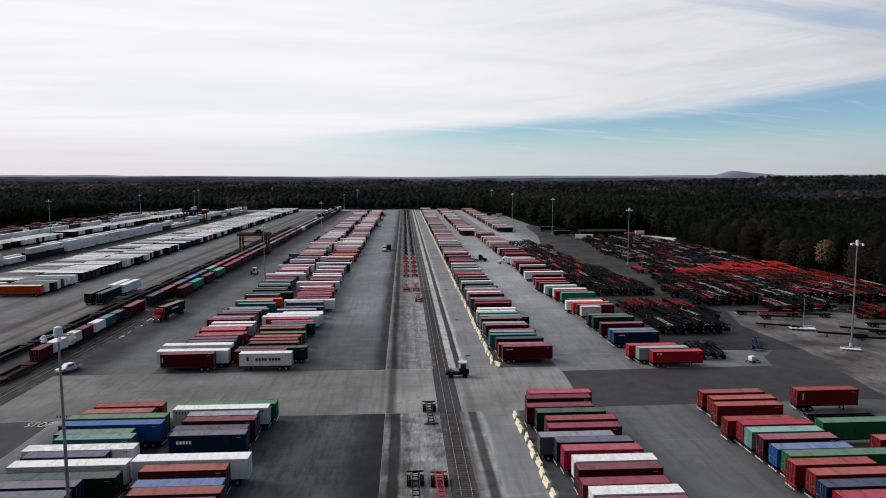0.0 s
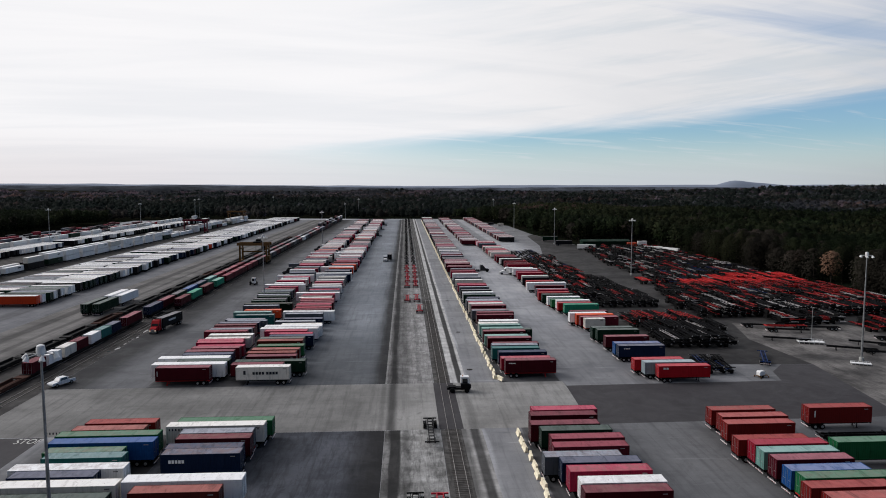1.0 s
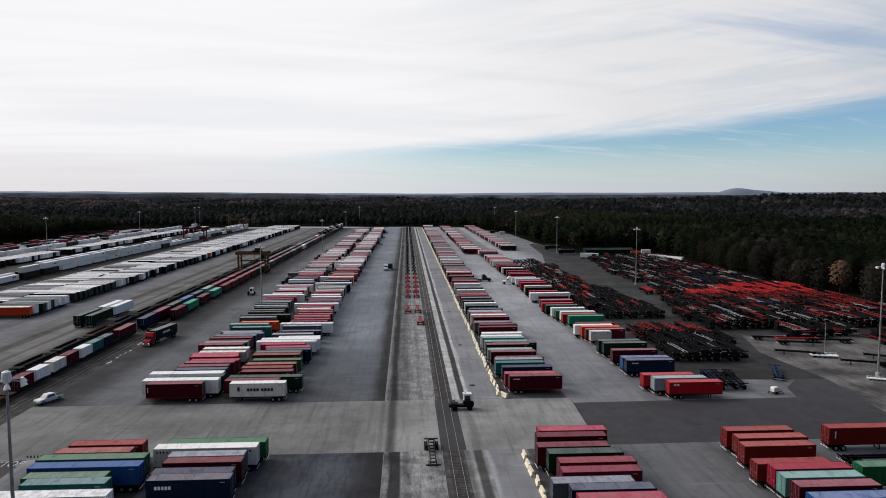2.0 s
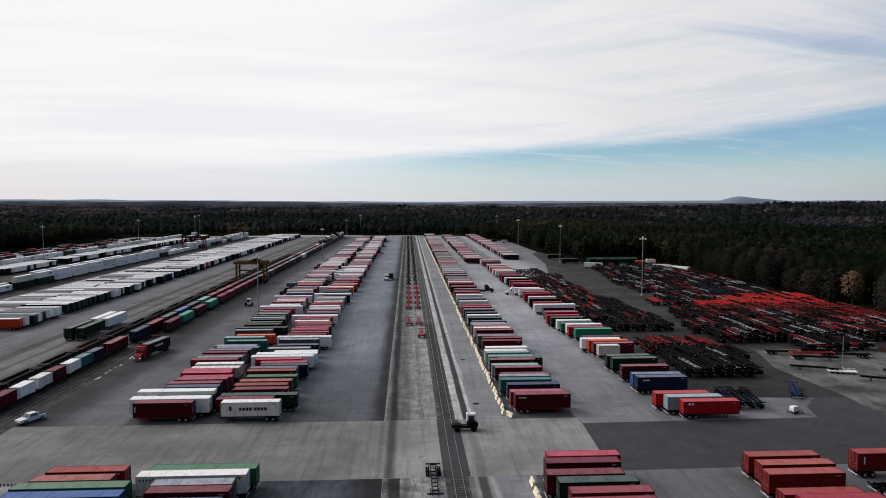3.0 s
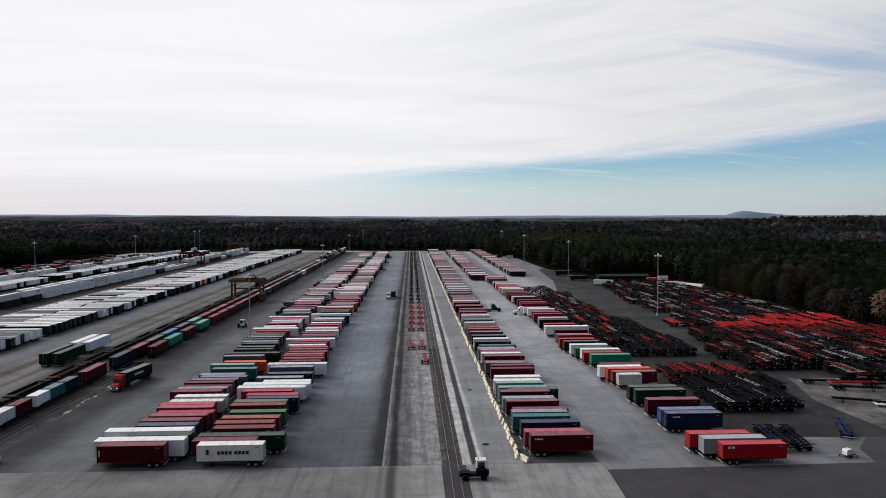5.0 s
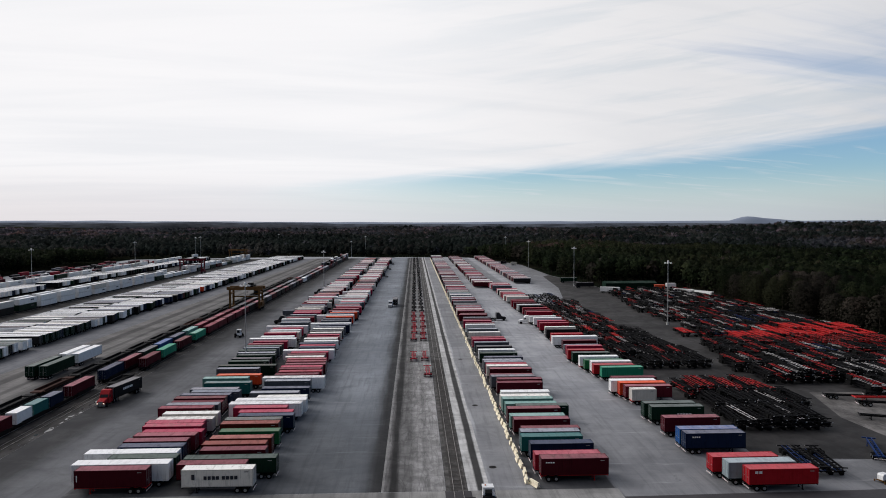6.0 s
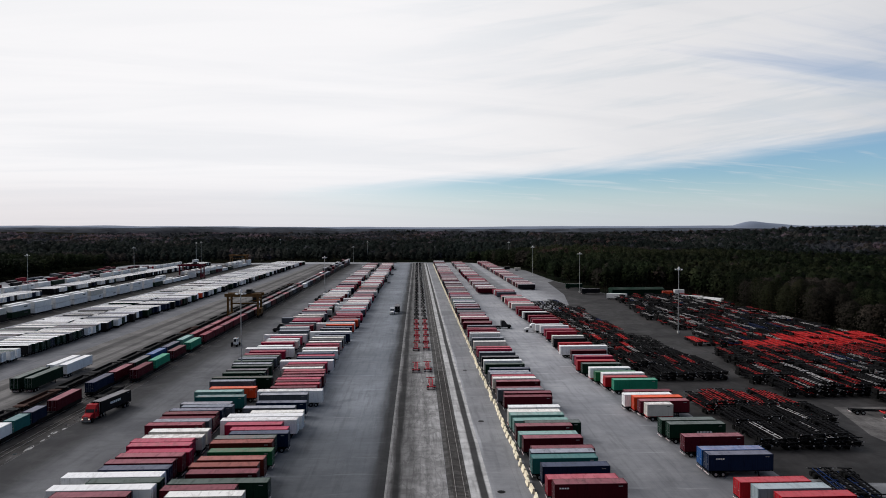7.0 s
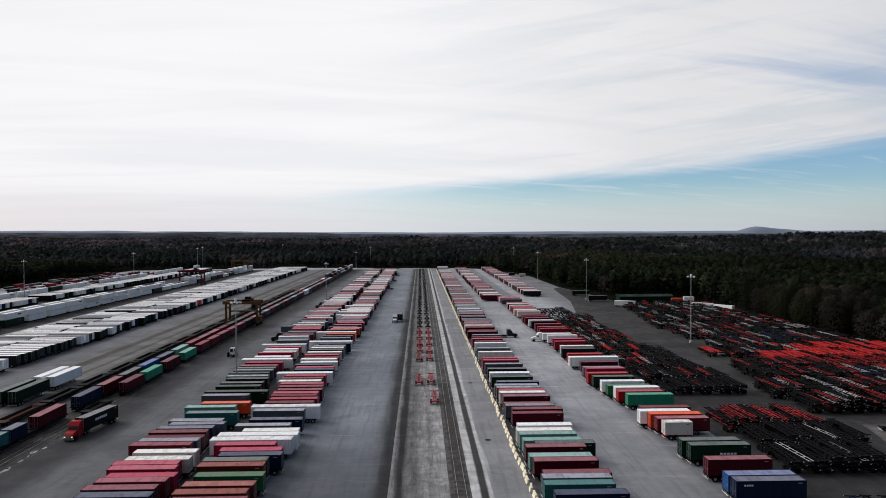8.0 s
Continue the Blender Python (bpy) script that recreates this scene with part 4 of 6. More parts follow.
near_d = parse("117.5:-39.3*g 114.4:-40.1*e 110.3:-37.1s 108.4:-36.9m 104.6:-37.4n 102.1:-37.0n 92.6:-38.7W 89.0:-36.7y 84.9:-36.2b 82.2:-35.7y 78.6:-35.9x")
near_e = parse("117.6:-54.9v 113.9:-55.5y 110.8:-56.3*g 107.6:-55.9*b 104.5:-55.4g 101.9:-54.2t 98.1:-56.7*w 95.1:-55.4n 91.6:-55.2*e 88.0:-55.2*d 84.9:-54.8n 81.8:-54.8n 78.6:-54.8m")
for rows, doors_left, group in ((near_a, True, "near block by the yellow barriers"), (near_b, True, "near red block"), (near_c, True, "near red block"),
                                (near_d, False, "near left block, right column"), (near_e, False, "near left block, left column")):
    for y, x, c in spread(rows):
        place_box(x, y, c, doors_left, rnd, True, group, exact=True)
for y in (105.0, 108.2, 111.4):
    chassis(pose(71.0 + rnd.uniform(-1, 1), y, 0), 12.19, "k", True, label="empty black skeletal chassis parked between containers")

# white trailers across the gravel
for col, x0 in (("right", -150.6), ("left", -167.2)):
    y, n = 258.0 if col == "right" else 262.0, 0
    while y < 345:
        if rnd.random() < 0.94:
            e = pick(rnd, {"w": 4, "n": 1, "d": 5, "k": 3.5, "o": 0.2})
            top = pick(rnd, {"w": 6, "e": 3, "s": 3, "k": 3.5, "d": 1.5} if y > 296 else {"w": 2, "e": 3, "s": 2, "k": 4, "d": 5})
            if col == "right":
                trailer(pose(x0 + 16.15 + rnd.uniform(-0.8, 0.8), y + 2.6, 0, 0, 0, 180), e, e, group="white trailer row", top=top)
            else:
                trailer(pose(x0 + rnd.uniform(-1.2, 0.8), y, 0), e, e, group="white trailer row", top=top)
        y += 3.85
bulk = Bulk()
for x0 in (-150.6, -167.2):
    y = 346.0
    while y < 890:
        if rnd.random() < 0.88:
            e = pick(rnd, {"w": 4, "n": 1.5, "d": 4, "k": 3.5, "m": 0.4, "o": 0.2})
            bulk.box(x0 + rnd.uniform(-1.2, 1.2), y, 16.15, e, e, 1.1, 2.95, roof=pick(rnd, {"w": 8, "e": 3, "s": 2.5, "k": 1.5}))
        y += 3.85
bulk.done("parked_trailers", "long double row of white box trailers", "trailers")

# trains and stacks on the far loading tracks
bulk = Bulk()
for x0, y0, gap, stack in ((-199.5, 330.0, 4.4, 0.72), (-205.5, 338.0, 4.0, 0.6), (-266.0, 420.0, 3.8, 0.85)):
    y = y0
    while y < 880:
        bulk.box(x0, y, 16.15, pick(rnd, {"w": 10, "e": 1.5, "k": 3, "m": 1, "d": 1}), "", 0.95, 2.72, True, False)
        if rnd.random() < stack:
            bulk.box(x0, y + rnd.uniform(-0.4, 0.4), 16.15, pick(rnd, {"w": 14, "e": 1.5, "d": 0.5}), "", 3.87, 2.9, True, False)
            if rnd.random() < 0.6:
                bulk.g.box(x0 + 2.5, x0 + 2.52, y + 10.5, y + 13.5, 5.3, 5.9, bulk.slot(LOGO_DARK))
        if rnd.random() < 0.5:
            bulk.g.box(x0 + 2.5, x0 + 2.52, y + 10.5, y + 13.5, 2.3, 2.9, bulk.slot(LOGO_DARK))
        bulk.g.box(x0 - 0.1, x0 + 2.6, y - 1.4, y + 17.6, 0.4, 0.93, bulk.slot(DARK_STEEL))
        y += 16.15 + gap
y = 400.0
while y < 880:
    if rnd.random() < 0.9:
        e = pick(rnd, {"w": 6, "n": 1, "k": 4, "d": 1})
        bulk.box(-259.5 + rnd.uniform(-0.6, 0.6), y, 15.2, e, e, 1.1, 2.95, roof=pick(rnd, {"w": 9, "e": 4}))
    y += 4.1
for x0 in (-284.0, -296.0, -308.0, -320.0, -332.0):
    y = 440.0 + (-284 - x0) * 1.5
    while y < 820:
        if rnd.random() < 0.85:
            c = pick(rnd, {"k": 6, "m": 5, "x": 2, "r": 2, "w": 0.8, "s": 1})
            bulk.box(x0, y, 12.19, c, "", 0.9, rnd.choice((0.5, 1.4, 2.6)), True, True)
        y += 13.4
bulk.done("parked_trailers", "far white containers on rail wagons and trailers", "trailers")


# ---- trains on the near loading tracks ----
def well_car(x, y, length=19.0, s="k", label=""):
    """A container wagon along the track: sides, deck, end platforms, two trucks."""
    t = thing("rail_wagon", pose(x, y, 0.12), label or "dark steel container wagon standing on the loading track", "rail wagon", "loading train")
    steel = STEEL[s][0]

    def side_sill():
        return Geo().box(0, 0.1, 2.6, length - 2.6, 0.5, 1.25).box(-0.04, 0.14, 2.5, length - 2.5, 1.2, 1.3).mesh("side_sill", steel)

    def deck():
        return Geo().box(-1.38, 1.38, 2.5, length - 2.5, 0.45, 0.62).box(-0.25, 0.25, -0.3, length + 0.3, 0.5, 0.9).mesh("deck", steel)

    def platform_mesh():
        return Geo().box(-1.38, 1.38, 0.0, 2.3, 0.85, 1.1).mesh("end_platform", steel)

    def truck():
        g = Geo()
        for yy in (-0.85, 0.85):
            for sx in (-0.80, 0.68):
                g.tube((sx, yy, 0.42), (sx + 0.12, yy, 0.42), 0.42, n=12)
            g.tube((-0.75, yy, 0.42), (0.75, yy, 0.42), 0.08, n=6)
        for sx in (-1.05, 0.93):
            g.box(sx, sx + 0.12, -1.15, 1.15, 0.35, 0.62)
        return g.mesh("wheel_truck", STEEL_RAIL if s == "s" else DARK_STEEL)

    part("deck", shared(("deck", length, s), deck), t)
    for xx in (-1.42, 1.32):
        part("side_sill", shared(("sill", length, s), side_sill), t, pose(xx, 0, 0))
    for yy in (0.3, length - 2.6):
        part("end_platform", shared(("plat", s), platform_mesh), t, pose(0, yy, 0))
    for yy in (1.4, length - 1.4):
        part("wheel_truck", shared(("truck", s), truck), t, pose(0, yy, 0))
    return t


TRAIN_1 = [(250.0, 12.19, "m"), (264.3, 12.19, "T"), (280.6, 12.19, "m"), (297.6, 12.19, "T")]
for i, cc in enumerate("xxmxmkmksmkkmkskm"):
    TRAIN_1.append((314.6 + 13.6 * i, 12.19, cc))
for y, L, cc in TRAIN_1:
    container(pose(-80.48, y, 1.0, 0, 0, 90), L, cc, y < 300, 2.75, "loading train", stands="on a rail wagon")
for i, y in enumerate([228.0] + [y - 0.5 for y, _, _ in TRAIN_1]):
    well_car(-81.7, y, 13.2, label="" if i else "empty black flat wagon standing on the loading track")
TRAIN_2 = [(160.2, 6.06, "m"), (167.6, 6.06, "w"), (175.4, 6.06, "e"), (182.2, 6.06, "m"), (190.0, 6.06, "w"), (197.0, 6.06, "t"), (204.0, 6.06, "n"), (214.6, 12.19, "m"), (233.6, 12.19, "n"), (247.2, 12.19, "m"),
           (261.0, 12.19, "k"), (275.0, 12.19, "b"), (289.0, 12.19, "n"), (304.0, 12.19, "l")]
for i, cc in enumerate("xmxmkkmkskmkmkksk"):
    TRAIN_2.append((318.4 + 13.6 * i, 12.19, cc))
for y, L, cc in TRAIN_2:
    container(pose(-85.38, y, 1.0, 0, 0, 90), L, cc, y < 260, 2.75, "second loading train", stands="on a rail wagon")
for y in [144.6, 159.0, 174.4, 189.2, 203.2] + [y - 0.5 for y, L, _ in TRAIN_2 if L > 7]:
    well_car(-86.6, y, 14.6 if y < 200 else 13.2, "x" if y < 150 else "k", "" if y > 150 else "empty rust-red flat wagon standing on the loading track")
bulk = Bulk()
for x0 in (-82.95, -87.85):
    y = 552.0
    while y < 890:
        c = pick(rnd, {"m": 5, "x": 2, "k": 5, "s": 3, "w": 1, "n": 2, "d": 1})
        bulk.box(x0, y, 12.19, c, "", 1.0, 2.75, True, False)
        if y > 700 and rnd.random() < 0.5:
            bulk.box(x0, y, 12.19, pick(rnd, {"w": 2, "s": 3, "k": 4, "m": 2}), "", 3.77, 2.75, True, False)
        bulk.g.box(x0 - 0.1, x0 + 2.6, y - 0.6, y + 13.0, 0.45, 0.98, bulk.slot(DARK_STEEL))
        y += 13.6
bulk.done("container_train", "far end of container trains on the loading tracks", "train")
for i in range(24):
    well_car(-97.2, 120.0 + 19.8 * i, 19.0, rnd.choice("kkkkx"), "empty dark well wagon on the outer loading track")
for y, c in ((238.4, "d"), (257.0, "w")):
    for x in (-104.0, -107.8):
        chassis(pose(x, y, 0.02, 0, 0, 90), 16.15, "k", True, "boxes on the gravel", "black chassis under a long container")
        container(pose(x, y, 1.192, 0, 0, 90), 16.15, c, True, 2.9, "boxes on the gravel", stands="on a chassis")


# ---- gantry cranes ----
def gantry(x0, x1, y, h, depth, mat, label):
    t = thing("gantry_crane", pose(0, 0, 0), label, "crane")
    for x in (x0, x1):
        for yy in (y - depth / 2, y + depth / 2):
            part("leg", Geo().box(x - 0.45, x + 0.45, yy - 0.45, yy + 0.45, 1.3, h).mesh("leg", mat), t)
            w = part("wheel", Geo().tube((x - 0.35, yy, 0.8), (x + 0.35, yy, 0.8), 0.8, n=16).tube((x - 0.35, yy + 1.9, 0.8), (x + 0.35, yy + 1.9, 0.8), 0.8, n=16).mesh("wheel", RUBBER), t)
        part("side_beam", Geo().box(x - 0.4, x + 0.4, y - depth / 2 - 1, y + depth / 2 + 2.4, 1.2, 2.2).mesh("side_beam", mat), t)
        part("top_tie", Geo().box(x - 0.35, x + 0.35, y - depth / 2, y + depth / 2, h - 2.2, h - 1.5).mesh("top_tie", mat), t)
    for yy in (y - depth / 2 + 0.2, y + depth / 2 - 0.2):
        part("girder", Geo().box(x0 - 1.6, x1 + 1.6, yy - 0.5, yy + 0.5, h - 0.1, h + 1.5).mesh("girder", mat), t)
    mx = x0 * 0.35 + x1 * 0.65
    part("trolley", Geo().box(mx - 2, mx + 2, y - depth / 2 - 0.4, y + depth / 2 + 0.4, h + 1.5, h + 2.2).box(mx - 1, mx + 1.4, y - 1.5, y + 1.5, h + 2.2, h + 3.3).mesh("trolley", DARK_STEEL), t)
    cab = part("cab", Geo().box(x1 - 3.2, x1 - 1.2, y - 1.1, y + 1.1, h - 2.6, h - 0.2).mesh("cab", mat), t)
    part("window", Geo().box(x1 - 3.1, x1 - 1.3, y - 1.14, y - 1.10, h - 2.0, h - 0.7).mesh("window", GLASS), cab)
    part("spreader", Geo().box(x0 + 1.2, x1 - 1.2, y - 0.5, y + 0.5, h - 4.0, h - 3.4).mesh("spreader", mat), t)
    for cx in (mx - 1.5, mx + 1.5):
        part("hoist_rope", Geo().tube((cx, y, h - 3.4), (cx, y, h + 1.5), 0.06, n=5).mesh("hoist_rope", DARK_STEEL), t)
    part("engine_box", Geo().box(x1 - 0.2, x1 + 1.3, y - 2.2, y + 2.2, 2.2, 4.4).mesh("engine_box", mat), t)


gantry(-93.2, -78.4, 397.5, 10.6, 7, GANTRY_YELLOW, "weathered yellow rubber-tyred gantry crane over the tracks")
gantry(-206, -187.5, 662, 11.5, 9, SIDE["x"], "dark red gantry crane over the far loading tracks")
gantry(-217, -199, 868, 12.0, 10, GANTRY_YELLOW, "orange-yellow gantry crane at the yard's far end")


# ---- light masts ----
def light_mast(x, y, h=28.0):
    t = thing("light_mast", pose(x, y, 0), "tall galvanised light mast with a ring of floodlights", "light mast", "light masts")
    part("footing", shared("mast_foot", lambda: Geo().tube((0, 0, 0), (0, 0, 0.9), 0.55, n=12).mesh("footing", ROAD_PAINT)), t)
    part("pole", shared(("pole", h), lambda: Geo().tube((0, 0, 0.9), (0, 0, h), 0.25, 0.11, n=10).mesh("pole", GALV)), t)

    def head():
        g = Geo().tube((0, 0, 0), (0, 0, 0.5), 0.5, n=12)
        g.tube((0, 0, 0.5), (0, 0, 1.0), 0.5, 0.42, n=12).tube((0, 0, 1.0), (0, 0, 1.12), 0.42, 0.2, n=12)
        return g.mesh("head_ring", WHITE_PAINT)

    def lamp():
        return Geo().tube((0, 0, 0.22), (0, 0, -0.3), 0.18, 0.36, n=10, mat=0).tube((0, 0, -0.3), (0, 0, -0.34), 0.34, 0.34, n=10, mat=1).mesh("floodlight", WHITE_PAINT, LAMP_GLASS)

    top = part("head_ring", shared("mast_head", head), t, pose(0, 0, h) @ Matrix.Diagonal((0.85, 0.85, 0.85, 1)))
    arm = shared("mast_arm", lambda: Geo().tube((0.42, 0, 0.1), (1.55, 0, 0.0), 0.06, n=5).mesh("arm", GALV))
    for i in range(6):
        a = math.pi * i / 3
        part("arm", arm, top, pose(0, 0, 0, 0, 0, 60 * i))
        part("floodlight", shared("flood", lamp), top, pose(1.65 * math.cos(a), 1.65 * math.sin(a), -0.15, 22 * math.sin(a), -22 * math.cos(a), 0))
    return t


MASTS = [(-34.8, 66.8, 28), (-53.0, 260.0, 25.0), (-63.2, 530, 24), (113.9, 164.5, 26.5), (110.4, 332, 27), (111.2, 512, 26.5), (106, 672, 26.5), (112, 880, 26), (-80, 930, 20), (-66, 990, 25), (-259, 518.5, 27), (-255, 683, 27), (-267, 898, 26.5), (-274, 940, 26.5), (-232, 1238, 24.5)]
for x, y, h in MASTS:
    light_mast(x, y, h)


# ---- yellow barriers ----
def barrier_mesh():
    prof = [(-0.31, 0.0), (0.31, 0.0), (0.31, 0.08), (0.19, 0.30), (0.13, 0.82), (-0.13, 0.82), (-0.19, 0.30), (-0.31, 0.08)]
    g = Geo()
    n = len(prof)
    ends = [(-0.96, 0.96), (-0.90, 1.0), (0.90, 1.0), (0.96, 0.96)]
    for yy, s in ends:
        g.v += [(p[0] * s, yy, p[1] * (s if p[1] > 0.5 else 1)) for p in prof]
    for r in range(3):
        g.f += [(r * n + i, r * n + (i + 1) % n, (r + 1) * n + (i + 1) % n, (r + 1) * n + i) for i in range(n)]
    g.f += [tuple(range(n - 1, -1, -1)), tuple(range(3 * n, 4 * n))]
    g.i = [0] * len(g.f)
    return g.mesh("jersey_barrier", YELLOW_CONC)


def barrier(x, y, turn):
    ob = new("jersey_barrier", shared("barrier", barrier_mesh))
    ob.matrix_basis = pose(x, y, 0.013, 0, 0, turn) @ Matrix.Diagonal((1.2, 1.28, 1.1, 1))
    return tagged(ob, "chipped pale yellow concrete jersey barrier on the paving", "barrier", "barrier line")


for y0, y1, step in ((76, 119, 3.5), (155, 560, 3.45)):
    y = y0
    while y < y1:
        barrier(20.35 + rnd.uniform(-0.22, 0.22) - (0.5 if y < 120 else 0), y + rnd.uniform(-0.35, 0.35), rnd.gauss(0, 2.5))
        y += step
far_line = Geo()
y = 561.0
while y < 880:
    far_line.prism([(19.9, 0), (20.7, 0), (20.42, 0.95), (20.18, 0.95)], 1, y, y + 2.2)
    y += 3.3
tagged(new("barriers", far_line.mesh("barriers", YELLOW_CONC)), "far end of the pale yellow barrier line", "barriers", kind="stuff")
barrier(21.2, 152.9, 24)

# ---- chassis standing on the strip between the lanes ----
for x, y, s, near_end in ((4.2, 112.8, "k", False), (1.1, 81.6, "k", False), (4.5, 81.2, "c", False), (4.7, 235.5, "c", True)):
    chassis(pose(x + 1.22, y, 0.012, 0, 0, 90), 12.2, s, near_end, "chassis on the middle strip")
for i, y in enumerate((258.5, 296, 312, 328, 345, 362, 379, 396, 413, 430, 447, 464, 481, 498, 515, 532, 549, 566, 583, 600, 617, 634)):
    for x in (0.6, 4.3):
        chassis(pose(x + 1.22 + rnd.uniform(-0.2, 0.2), y + rnd.uniform(-1, 1), 0.012, 0, 0, 90), 12.2, "c" if i < 6 else "k", True, "chassis on the middle strip")


# ---- chassis lot ----
def bare_chassis_mesh(steel, length=12.2):
    def make():
        g = Geo()
        L = length
        for y in (0.74, 1.62):
            # black web below a coloured flange: light on the upper edge, painted in
            g.box(0.1, L - 0.1, y, y + 0.06, 0.84, 1.12, 1)
            g.box(0.1, L - 0.1, y - 0.015, y + 0.075, 1.122, 1.16)
            g.box(0.1, L - 0.1, y - 0.04, y + 0.10, 0.81, 0.838, 1)
        for i in range(10):
            x = 0.4 + (L - 0.8) * i / 9
            g.box(x - 0.06, x + 0.06, 0.8, 1.62, 0.98, 1.125, 0 if i % 2 else 1)
        for x in (0.05, L - 0.20):
            g.box(x, x + 0.15, 0.0, 2.44, 1.0, 1.17, 1)
            for y in (0.0, 2.26):
                g.box(x - 0.02, x, y - 0.05, y + 0.23, 0.98, 1.15, 2)
        for y in (0.5, 1.84):
            g.box(2.4, 2.52, y, y + 0.1, 0.3, 0.95)
        return g.mesh("frame", steel, DARK_STEEL, PALE_STEEL)
    return shared(("bare", steel.name, length), make)


def running_gear():
    g = Geo()
    for x in (1.3, 2.6):
        for y in (0.0, 1.86):
            g.tube((x, y, 0.51), (x, y + 0.58, 0.51), 0.50, n=10)
        g.box(x - 0.08, x + 0.08, 0.5, 1.94, 0.43, 0.59)
    for y in (0.57, 1.75):
        g.box(1.2, 2.7, y, y + 0.12, 0.45, 0.82)
    return g.mesh("running_gear", RUBBER)


count = 0
lot_far = Geo()
lot_mats = [DARK_STEEL, RED_STEEL, BLUE_STEEL, PALE_STEEL, RUBBER]


BAR_FACES = [(0, 3, 2, 1), (4, 5, 6, 7), (0, 1, 5, 4), (1, 2, 6, 5), (2, 3, 7, 6), (3, 0, 4, 7)]


def lot_chassis(x, y, level, s, flip, turn, nearby):
    """One stored chassis along the yard; level: how many lie under it."""
    global count
    z = 0.012 + level * 0.74
    if nearby and count < 300:
        count += 1
        steel, word = STEEL[s]
        m = pose(x + 1.22, y, z + 0.02 * level, 0, rnd.uniform(-0.5, 0.5) * min(1, level), 90 + turn)
        if flip:
            m = m @ pose(12.2, 2.44, 0, 0, 0, 180)
        t = thing("stored_chassis", m, f"{word} skeletal chassis " + ("stacked on another chassis" if level else "standing on dark asphalt"), "chassis", "stacked chassis")
        part("frame", bare_chassis_mesh(steel), t)
        part("running_gear", shared("gear_simple", running_gear), t, None, "black dual tyres")
        return
    k = {"k": 0, "r": 1, "b": 2, "s": 3}[s]
    # webs stay black under the flange, so shade is part of the colouring
    web = 1 if s == "r" and 280 < y < 312 else 0
    drift = math.tan(math.radians(turn)) * 6
    for dx in (0.74, 1.62):
        lot_far.add([(x + dx - 1.22 + q + e * drift, y + 6.1 + e * 6.0, z + h) for h in (0.86, 1.12) for q, e in ((0, -1), (0.06, -1), (0.06, 1), (0, 1))], BAR_FACES, web)
        lot_far.add([(x + dx - 1.22 + q + e * drift, y + 6.1 + e * 6.0, z + h) for h in (1.122, 1.16) for q, e in ((-0.01, -1), (0.075, -1), (0.075, 1), (-0.01, 1))], BAR_FACES, k)
    for yy, e in ((0.05, -1), (4.0, -0.3), (8.0, 0.3), (11.9, 1)):
        lot_far.box(x - 1.22 + e * drift, x + 1.22 + e * drift, y + yy, y + yy + 0.14, z + 0.95, z + 1.13, k if yy in (0.05, 8.0) else web)
    # pale end blocks stand in for glints on the corners
    if level % 2 == 0:
        for q in (-1.24, 1.04):
            lot_far.box(x + q - drift, x + q + 0.2 - drift, y + 0.0, y + 0.03, z + 0.96, z + 1.14, 3)
    wy = y + (9.0 if flip else 0.8)
    for dx in (-1.22, 0.64):
        lot_far.box(x + dx, x + dx + 0.58, wy, wy + 2.3, z + 0.0, z + 1.0, 4)


def lot_block(x0, x1, y, levels, weights, nearby, pitch=2.55, turn=0.0, fill=0.95):
    x, i = x0, 0
    while x < x1:
        n = rnd.randint(*levels)
        for lv in range(n):
            if rnd.random() < fill:
                lot_chassis(x + rnd.uniform(-0.15, 0.15), y + rnd.uniform(-0.6, 0.6), lv, pick(rnd, weights), (lv + i) % 2 == 1, turn + rnd.gauss(0, 2.2), nearby)
        x += pitch * rnd.uniform(0.92, 1.12)
        i += 1


# The s share sets how many frames show painted pale glints.
DARKISH = {"k": 9, "r": 3.0, "s": 2.4, "b": 0.4}
SPARSE = {"k": 11, "r": 1.8, "s": 1.0}
REDDISH = {"r": 4, "k": 5, "s": 1}
ALLRED = {"r": 12, "k": 0.4}
MIXED = {"k": 9, "r": 2.8, "s": 1.7, "b": 0.6}
lot_block(69.8, 77.5, 153.6, (2, 3), {"b": 5, "k": 5}, True, turn=-6)
lot_block(70.5, 90.5, 180.3, (3, 4), {"k": 12, "s": 0.7}, True, turn=-2)
lot_block(72, 93, 193.8, (3, 4), {"k": 10, "s": 0.6, "r": 1.2}, True, turn=-1)
lot_block(71, 93, 207.4, (3, 4), {"r": 9, "k": 2.5}, True)
lot_block(70, 92, 243, (3, 4), SPARSE, True)
for y in (257, 271, 285, 299):
    lot_block(68.5, 92 - (y - 257) * 0.05, y, (3, 4), SPARSE, y < 275)
for y in (314, 328, 342, 356, 370, 385, 400):
    lot_block(66.5, 87, y, (2, 3), REDDISH if y in (342, 385) else MIXED, False)
lot_block(66, 84, 425, (1, 2), {"k": 10, "b": 1}, False)
lot_block(66, 82, 440, (1, 2), {"k": 10, "b": 1}, False)
# large block by the wood
lot_block(99, 130, 222, (4, 5), {"k": 8, "r": 3.2, "s": 2.6}, True)
lot_block(132, 176, 222, (4, 5), {"k": 5, "r": 5, "s": 3.5}, True)
lot_block(97, 130, 237, (4, 5), DARKISH, True)
lot_block(132, 176, 237, (4, 5), {"k": 5, "r": 5, "s": 3.5}, True)
lot_block(103, 140, 253, (4, 5), MIXED, False)
lot_block(141, 176, 253, (4, 5), {"r": 8, "k": 4, "s": 1}, False)
lot_block(104, 128, 268, (4, 5), {"k": 8, "s": 1.5, "r": 3.2}, False)
lot_block(129, 176, 268, (4, 5), ALLRED, False)
